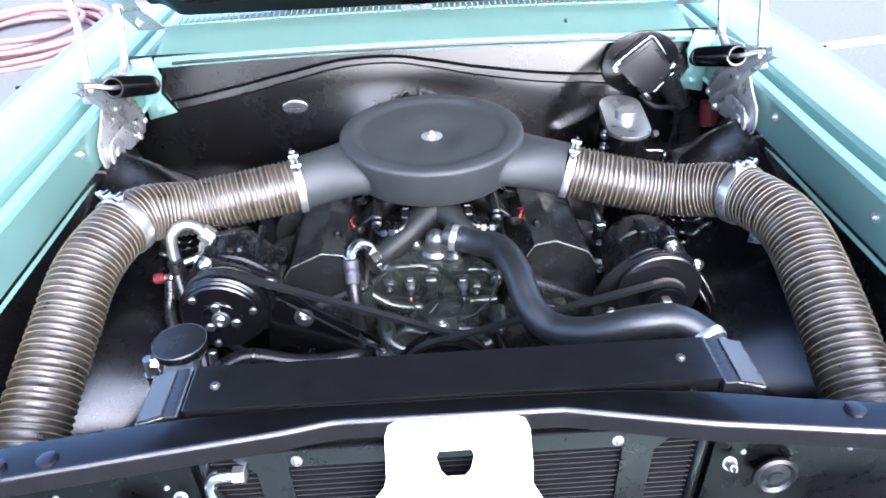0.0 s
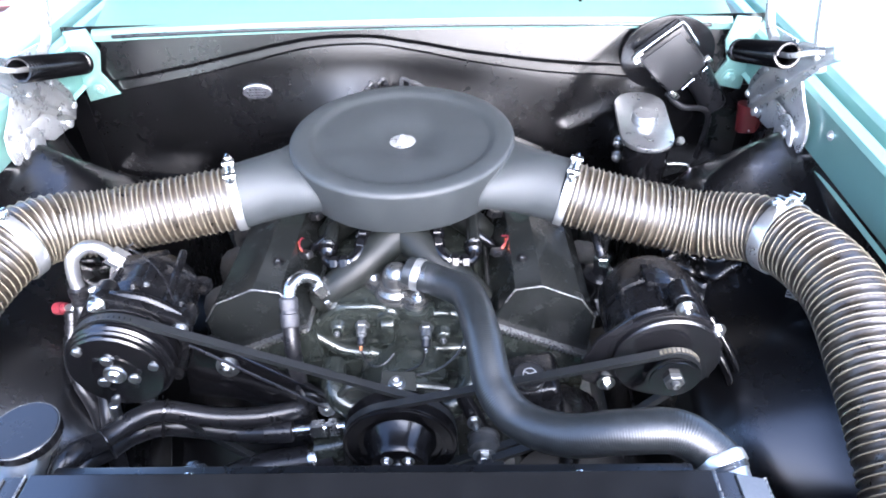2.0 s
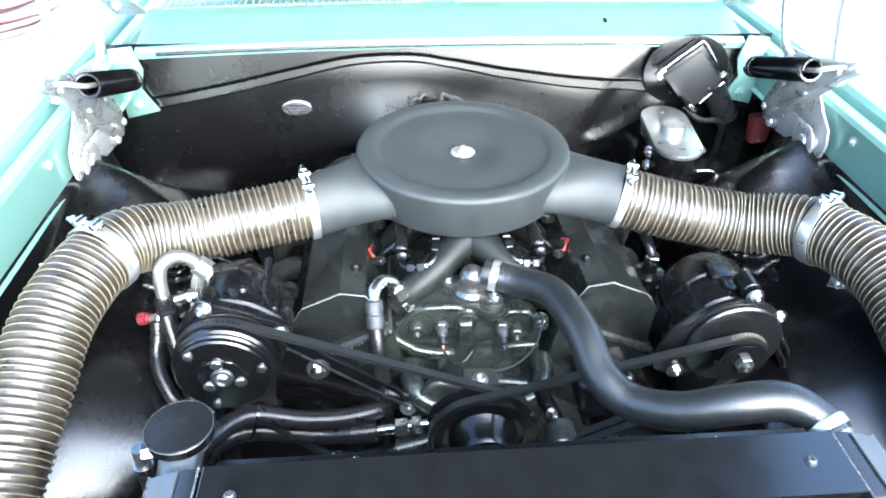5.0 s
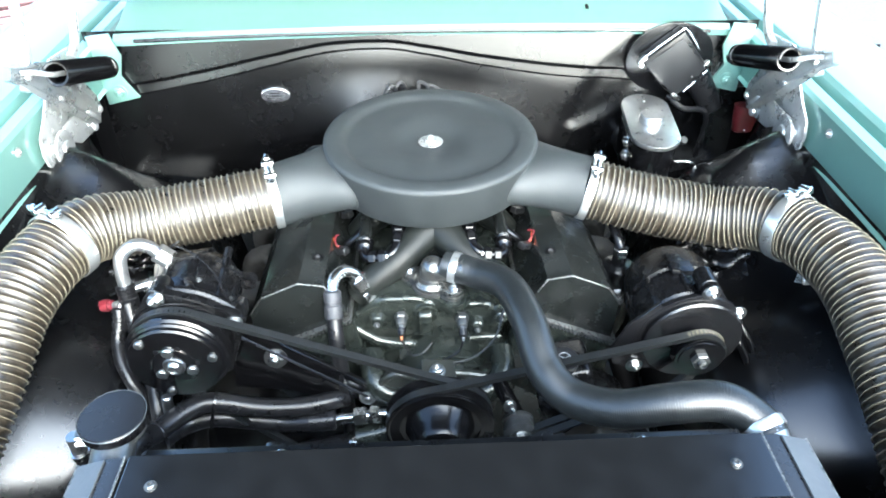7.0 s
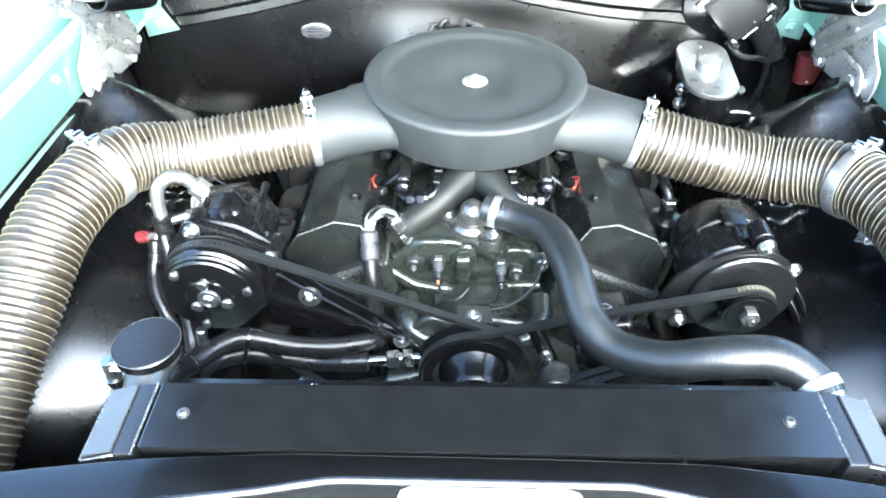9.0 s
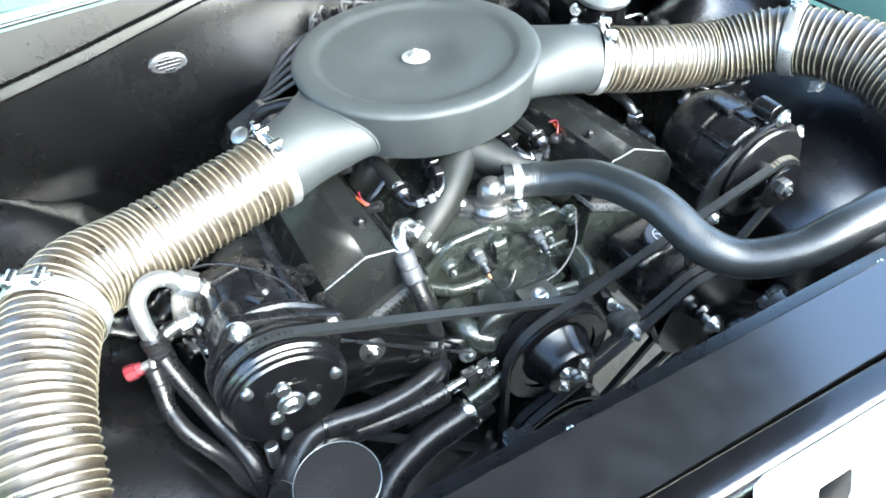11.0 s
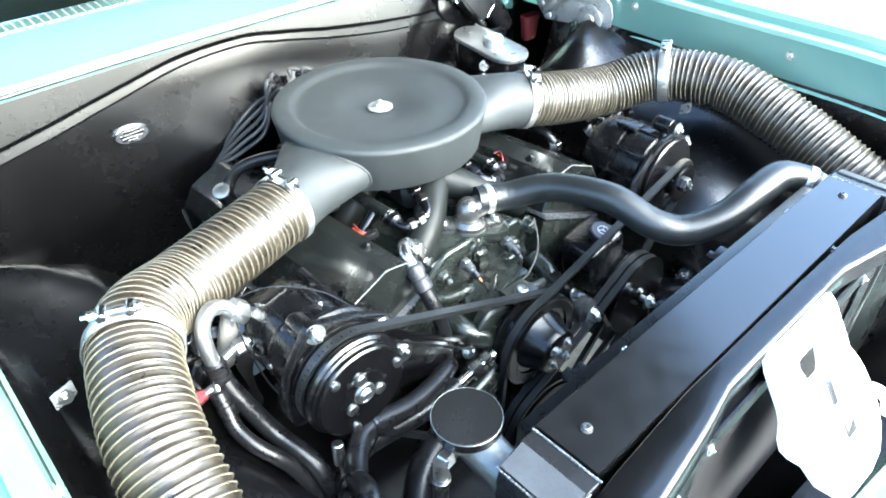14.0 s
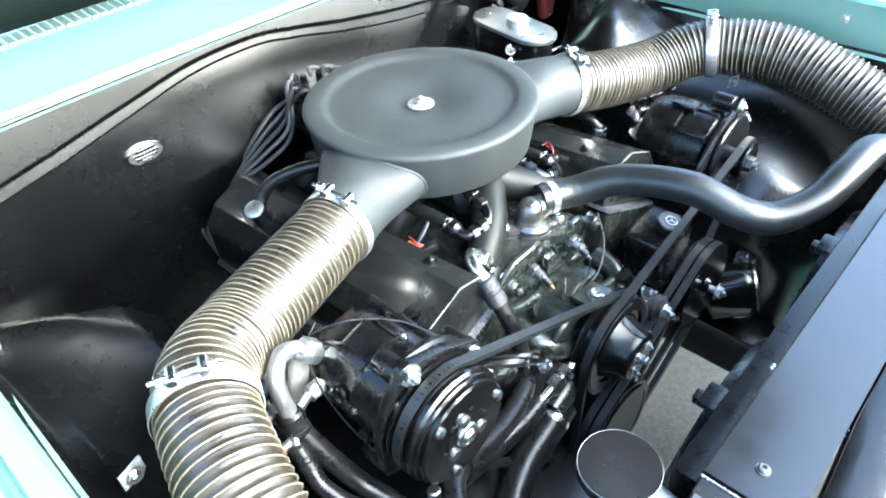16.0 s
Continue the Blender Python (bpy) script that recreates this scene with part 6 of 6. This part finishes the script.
bolt(bm, (0.523, 0.2475, 0.983), (0, -1, 0), 0.004, 0.002, False)
part("screw", bm, PLASTIC, mb)
bm = B()
part("metal_clip", box(bm, (0.424, 0.262, 1.012), (0.012, 0.02, 0.022), (0, 40, 0), 0.002), STEEL, mb)
part("metal_clip", box(B(), (0.548, 0.254, 1.005), (0.012, 0.012, 0.02), (0, 40, 0), 0.002), STEEL, mb)
part("metal_clip", box(B(), (0.500, 0.254, 0.940), (0.022, 0.012, 0.010), (0, 40, 0), 0.002), STEEL, mb)
part("metal_rim", tube(B(), [Vector(p) for p in ((0.414, 0.254, 1.010), (0.420, 0.254, 1.020), (0.455, 0.254, 1.050), (0.491, 0.254, 1.079), (0.500, 0.254, 1.072), (0.528, 0.254, 1.036))], 0.0022, 6), STEEL, mb)
part("metal_rim", tube(B(), [Vector(p) for p in ((0.552, 0.252, 0.994), (0.535, 0.252, 0.975), (0.514, 0.252, 0.950))], 0.0018, 6), STEEL, mb)
bm = B()
rod(bm, (0.535, 0.275, 0.985), (0.590, 0.27, 0.905), 0.026, 0.024, 24, 0.004)
part("motor", bm, PLASTIC, wm)

bm = B()
tube(bm, spline([(0.49, 0.27, 0.935), (0.52, 0.25, 0.915), (0.56, 0.25, 0.91), (0.58, 0.26, 0.88), (0.57, 0.25, 0.80)], 8), 0.006, 10)
solo("wiring_loom", bm, RUBBER, "black taped wiring loom below the wiper motor", "wiring")
rb = thing("red_relay_box", (0.650, 0.240, 0.865), "dull red plastic relay box behind the hood hinge", "relay box")
bm = B()
lower = [bm.verts.new(p) for p in stadium((0.650, 0.240, 0.868), (1, 0, 0), (0, 1, 0), 0.010, 0.011, 6)]
upper = [bm.verts.new(p) for p in stadium((0.650, 0.240, 0.925), (1, 0, 0), (0, 1, 0), 0.015, 0.014, 6)]
foot = [bm.verts.new(p) for p in stadium((0.650, 0.240, 0.865), (1, 0, 0), (0, 1, 0), 0.008, 0.008, 6)]
bridge(bm, foot, lower)
bridge(bm, lower, upper)
bm.faces.new(foot)
bm.faces.new(upper)
part("body", bm, DARKRED, rb)
part("screw", bolt(B(), (0.650, 0.2285, 0.873), (0, -1, 0), 0.0025, 0.002, False), BOLT, rb)
part("strap", rod(B(), (0.660, 0.240, 0.900), (0.690, 0.240, 0.900), 0.006, 0.006, 10), GLOSS, rb)

# small wires and a plug below the wiper motor
wl = thing("wiring_plug", (0.46, 0.18, 0.83), "black wiring plug with thin coloured wires", "wiring")
part("plug", box(B(), (0.466, 0.182, 0.846), (0.034, 0.022, 0.018), (0, 10, 15), 0.003), PLASTIC, wl)
for k, mt in enumerate((RUBBER, PLUGWIRE, RED, RUBBER, PLUGWIRE)):
    x = 0.440 + 0.010 * k
    part("wire", tube(B(), spline([(x, 0.176, 0.853), (x + 0.004, 0.170, 0.872 + 0.004 * (k % 2)), (x + 0.008, 0.185, 0.888), (x + 0.012, 0.215, 0.880)], 6), 0.0017, 6), mt, wl)
part("fitting", lathe(B(), (0.498, 0.175, 0.880), (0.2, -0.6, 0.6), [(0, 0.006), (0.006, 0.006), (0.007, 0.008), (0.013, 0.008), (0.015, 0.006), (0.015, 0.0)], 16), DULL, wl)

dist = thing("distributor", (-0.03, 0.215, 0.85), "black distributor cap with spark plug wires", "distributor")
bm = B()
lathe(bm, (-0.03, 0.215, 0.86), (0, 0, 1), [(0, 0.03), (0.04, 0.032), (0.045, 0.052), (0.085, 0.050), (0.095, 0.044), (0.10, 0.02)], 36)
part("cap", bm, GLOSS, dist)
for k in range(8):
    a = 2 * math.pi * k / 8
    part("tower", rod(B(), (-0.03 + 0.036 * math.cos(a), 0.215 + 0.036 * math.sin(a), 0.94), (-0.03 + 0.036 * math.cos(a), 0.215 + 0.036 * math.sin(a), 0.976), 0.0075, 0.006, 12, 0.001), GLOSS, dist)
for k in range(5):
    a = math.radians(110 + 35 * k)
    p0 = Vector((-0.03 + 0.036 * math.cos(a), 0.215 + 0.036 * math.sin(a), 0.968))
    o = 0.016 * (k - 2)
    pts = [p0, p0 + Vector((-0.014, 0.0, 0.012)), Vector((-0.097 + 0.3 * o, 0.226 + o * 0.7, 0.928 + o * 0.5)), Vector((-0.146 + 0.4 * o, 0.236 + o * 0.7, 0.895 + o * 0.5)), Vector((-0.190 + 0.4 * o, 0.258 + o * 0.6, 0.850)), Vector((-0.222, 0.272 + o * 0.6, 0.795)), Vector((-0.262, 0.258 + o, 0.74)), Vector((-0.295, 0.16 - 0.08 * k, 0.70))]
    part("plug_wire", tube(B(), spline(pts, 8), 0.0037, 10), PLUGWIRE, dist)
    part("boot", rod(B(), p0 + Vector((0, 0, -0.012)), p0 + Vector((-0.008, 0, 0.014)), 0.009, 0.0068, 12, 0.002), RUBBER, dist)
    if k < 4:
        pts = [Vector((-2 * 0.03 - p.x, p.y, p.z)) if i < 2 else Vector((-p.x, p.y, p.z)) for i, p in enumerate(pts)]
        part("plug_wire", tube(B(), spline(pts, 8), 0.0037, 10), PLUGWIRE, dist)

# emblem on the firewall
em = thing("firewall_emblem", (-0.308, 0.296, 0.925), "small oval chrome emblem with black field", "emblem")
EY = firewall_y(-0.308, 0.938) - 0.004
bm = B()
prism(bm, oval((-0.308, EY, 0.938), (1, 0, 0), (0, 0, 1), 0.031, 0.0165, 40), (0, 0.006, 0), 0.001)
plate = part("plate", bm, CHROME, em)
bm = B()
prism(bm, oval((-0.308, EY - 0.001, 0.938), (1, 0, 0), (0, 0, 1), 0.028, 0.0135, 40), (0, 0.002, 0))
part("field", bm, EMBLEM, plate)
bm = B()
for z, w in ((0.9455, 0.030), (0.9395, 0.046), (0.9335, 0.040), (0.9285, 0.022)):
    n = max(3, int(w / 0.006))
    for k in range(n):
        box(bm, (-0.308 + (k - (n - 1) / 2) * 0.006, EY - 0.0015, z), (0.0046, 0.0015, 0.0036))
part("raised_marks", bm, CHROME, plate)

# fuel fittings beside the right valve cover, apron plug, splash flap
ff = thing("fuel_regulator", (0.30, -0.12, 0.72), "fuel regulator with chrome fittings", "regulator")
part("body", lathe(B(), (0.308, -0.13, 0.72), (0, 0, 1), [(0, 0.02), (0.09, 0.02), (0.092, 0.026), (0.102, 0.026), (0.105, 0.012), (0.125, 0.011)], 20), SEMI, ff)
part("nut", hexnut(B(), (0.308, -0.13, 0.842), (0.308, -0.13, 0.858), 0.0125), STEEL, ff)
part("nut", hexnut(B(), (0.318, -0.135, 0.80), (0.345, -0.14, 0.80), 0.0115), STEEL, ff)
part("nut", hexnut(B(), (0.308, -0.145, 0.775), (0.308, -0.165, 0.77), 0.0115), STEEL, ff)
part("line", tube(B(), spline([(0.308, -0.13, 0.855), (0.302, -0.10, 0.872), (0.30, 0.0, 0.865), (0.29, 0.14, 0.85), (0.27, 0.24, 0.82)], 8), 0.008, 12), RUBBER, ff)
bm = B()
lathe(bm, (-0.502, 0.088, 0.826), (0.05, -0.4, 0.9), [(0, 0.018), (0.010, 0.018), (0.012, 0.015), (0.022, 0.014), (0.024, 0.019), (0.036, 0.019), (0.038, 0.016), (0.038, 0.0)], 20)
box(bm, (-0.478, 0.09, 0.822), (0.05, 0.03, 0.014), (0, 15, 20), 0.004)
solo("apron_fitting", bm, GLOSS, "black bolt fitting on the inner fender", "fitting")


def flap(s):
    def at(u, v):
        x = 0.395 + 0.11 * u
        z = 0.895 - 0.17 * v
        y = -0.125 - 0.03 * u - 0.05 * v + 0.009 * math.sin(v * 30 + u * 5 + 1.5 * math.sin(u * 7)) + 0.004 * math.sin(u * 19 + v * 13)
        return s * x, y, z
    solo("splash_flap", sheet(B(), 40, 60, at, 0.002), SATIN, "wrinkled black rubber splash flap by the inner fender", "splash flap", "splash flaps", smooth=80)


flap(-1)
flap(1)
# frame rails and cross member close the bay below
for s in (-1, 1):
    bm = B()
    box(bm, (s * 0.40, -0.2, 0.44), (0.08, 1.2, 0.10), (0, 0, 0), 0.008)
    solo("frame_rail", bm, SEMI, "black painted frame rail", "frame rail", "frame rails", kind="structure")

sb = thing("steering_box", (0.41, -0.44, 0.5), "black steering box with bright end ring and bolt", "steering box")
part("housing", lathe(B(), (0.36, -0.36, 0.56), (0.45, -0.75, 0.25), [(0, 0.04), (0.01, 0.055), (0.07, 0.055), (0.085, 0.05), (0.09, 0.045)], 32), GLOSS, sb)
part("end_ring", lathe(B(), (0.402, -0.43, 0.583), (0.45, -0.75, 0.25), [(0, 0.046), (0.004, 0.048), (0.008, 0.046), (0.008, 0.036)], 32), STEEL, sb)
part("adjuster", bolt(B(), (0.405, -0.40, 0.625), (0.1, -0.2, 1), 0.012, 0.014), STEEL, sb)
bm = B()
box(bm, (-0.26, -0.24, 0.50), (0.46, 0.56, 0.10), (0, 0, 0), 0.02)
solo("cross_member", bm, SEMI, "black frame cross member below the engine", "cross member", kind="structure")
bm = B()
box(bm, (-0.42, -0.32, 0.56), (0.10, 0.16, 0.08), (10, 0, 15), 0.015)
solo("engine_mount", bm, SEMI, "black engine mount on the frame", "mount")

# lower body round the bay: front valance and floor behind the firewall
bm = B()
sheet(bm, 30, 6, lambda u, v: ((2 * u - 1) * 0.92, -1.0 + 0.03 * v + 0.06 * (2 * u - 1) ** 2, 0.62 - 0.48 * v), 0.002)
part("front_valance", bm, TEAL, car, "seafoam green lower front panel", 60)
bm = B()
sheet(bm, 8, 8, lambda u, v: ((2 * u - 1) * 0.92, 0.33 + 0.42 * v, 0.42 - 0.10 * smoothstep(0, 0.5, v)), 0.003)
part("floor_pan", bm, HOODBLK, car)
bm = B()
box(bm, (0, 0.745, 0.24), (1.82, 0.006, 0.26))
part("floor_front_edge", bm, HOODBLK, car)

# lower tie bar and painted grille panel ahead of the condenser
def tie_at(u, v):
    x = (2 * u - 1) * 0.66
    y0 = -0.765 - 0.05 * smoothstep(0.0, 0.6, abs(x))
    sec = [(0.0, -0.03), (0.0, 0.0), (-0.045, 0.002), (-0.05, -0.03)]
    dy, dz = sec[round(v * 3)]
    return x, y0 + dy, 0.70 + dz


# added black sheet: keeps the gap dark where bright ground would show
bm = B()
sheet(bm, 20, 4, lambda u, v: ((2 * u - 1) * 0.66, -0.69 - 0.10 * v, 0.60 + 0.06 * v), 0.002)
part("dark_gap_sheet", bm, HOODBLK, car, "black sheet added to darken the gap ahead of the condenser")
solo("lower_tie_bar", sheet(B(), 40, 3, tie_at, 0.002), SEMI, "satin black lower tie bar", "crossbar", smooth=30)
bm = B()
sheet(bm, 40, 12, lambda u, v: ((2 * u - 1) * 0.80, -0.835 - 0.05 * (2 * u - 1) ** 2 - 0.17 * v, 0.705 - 0.09 * v ** 2.2), 0.002)
part("grille_panel", bm, TEAL, car, "seafoam green grille header panel", 60)
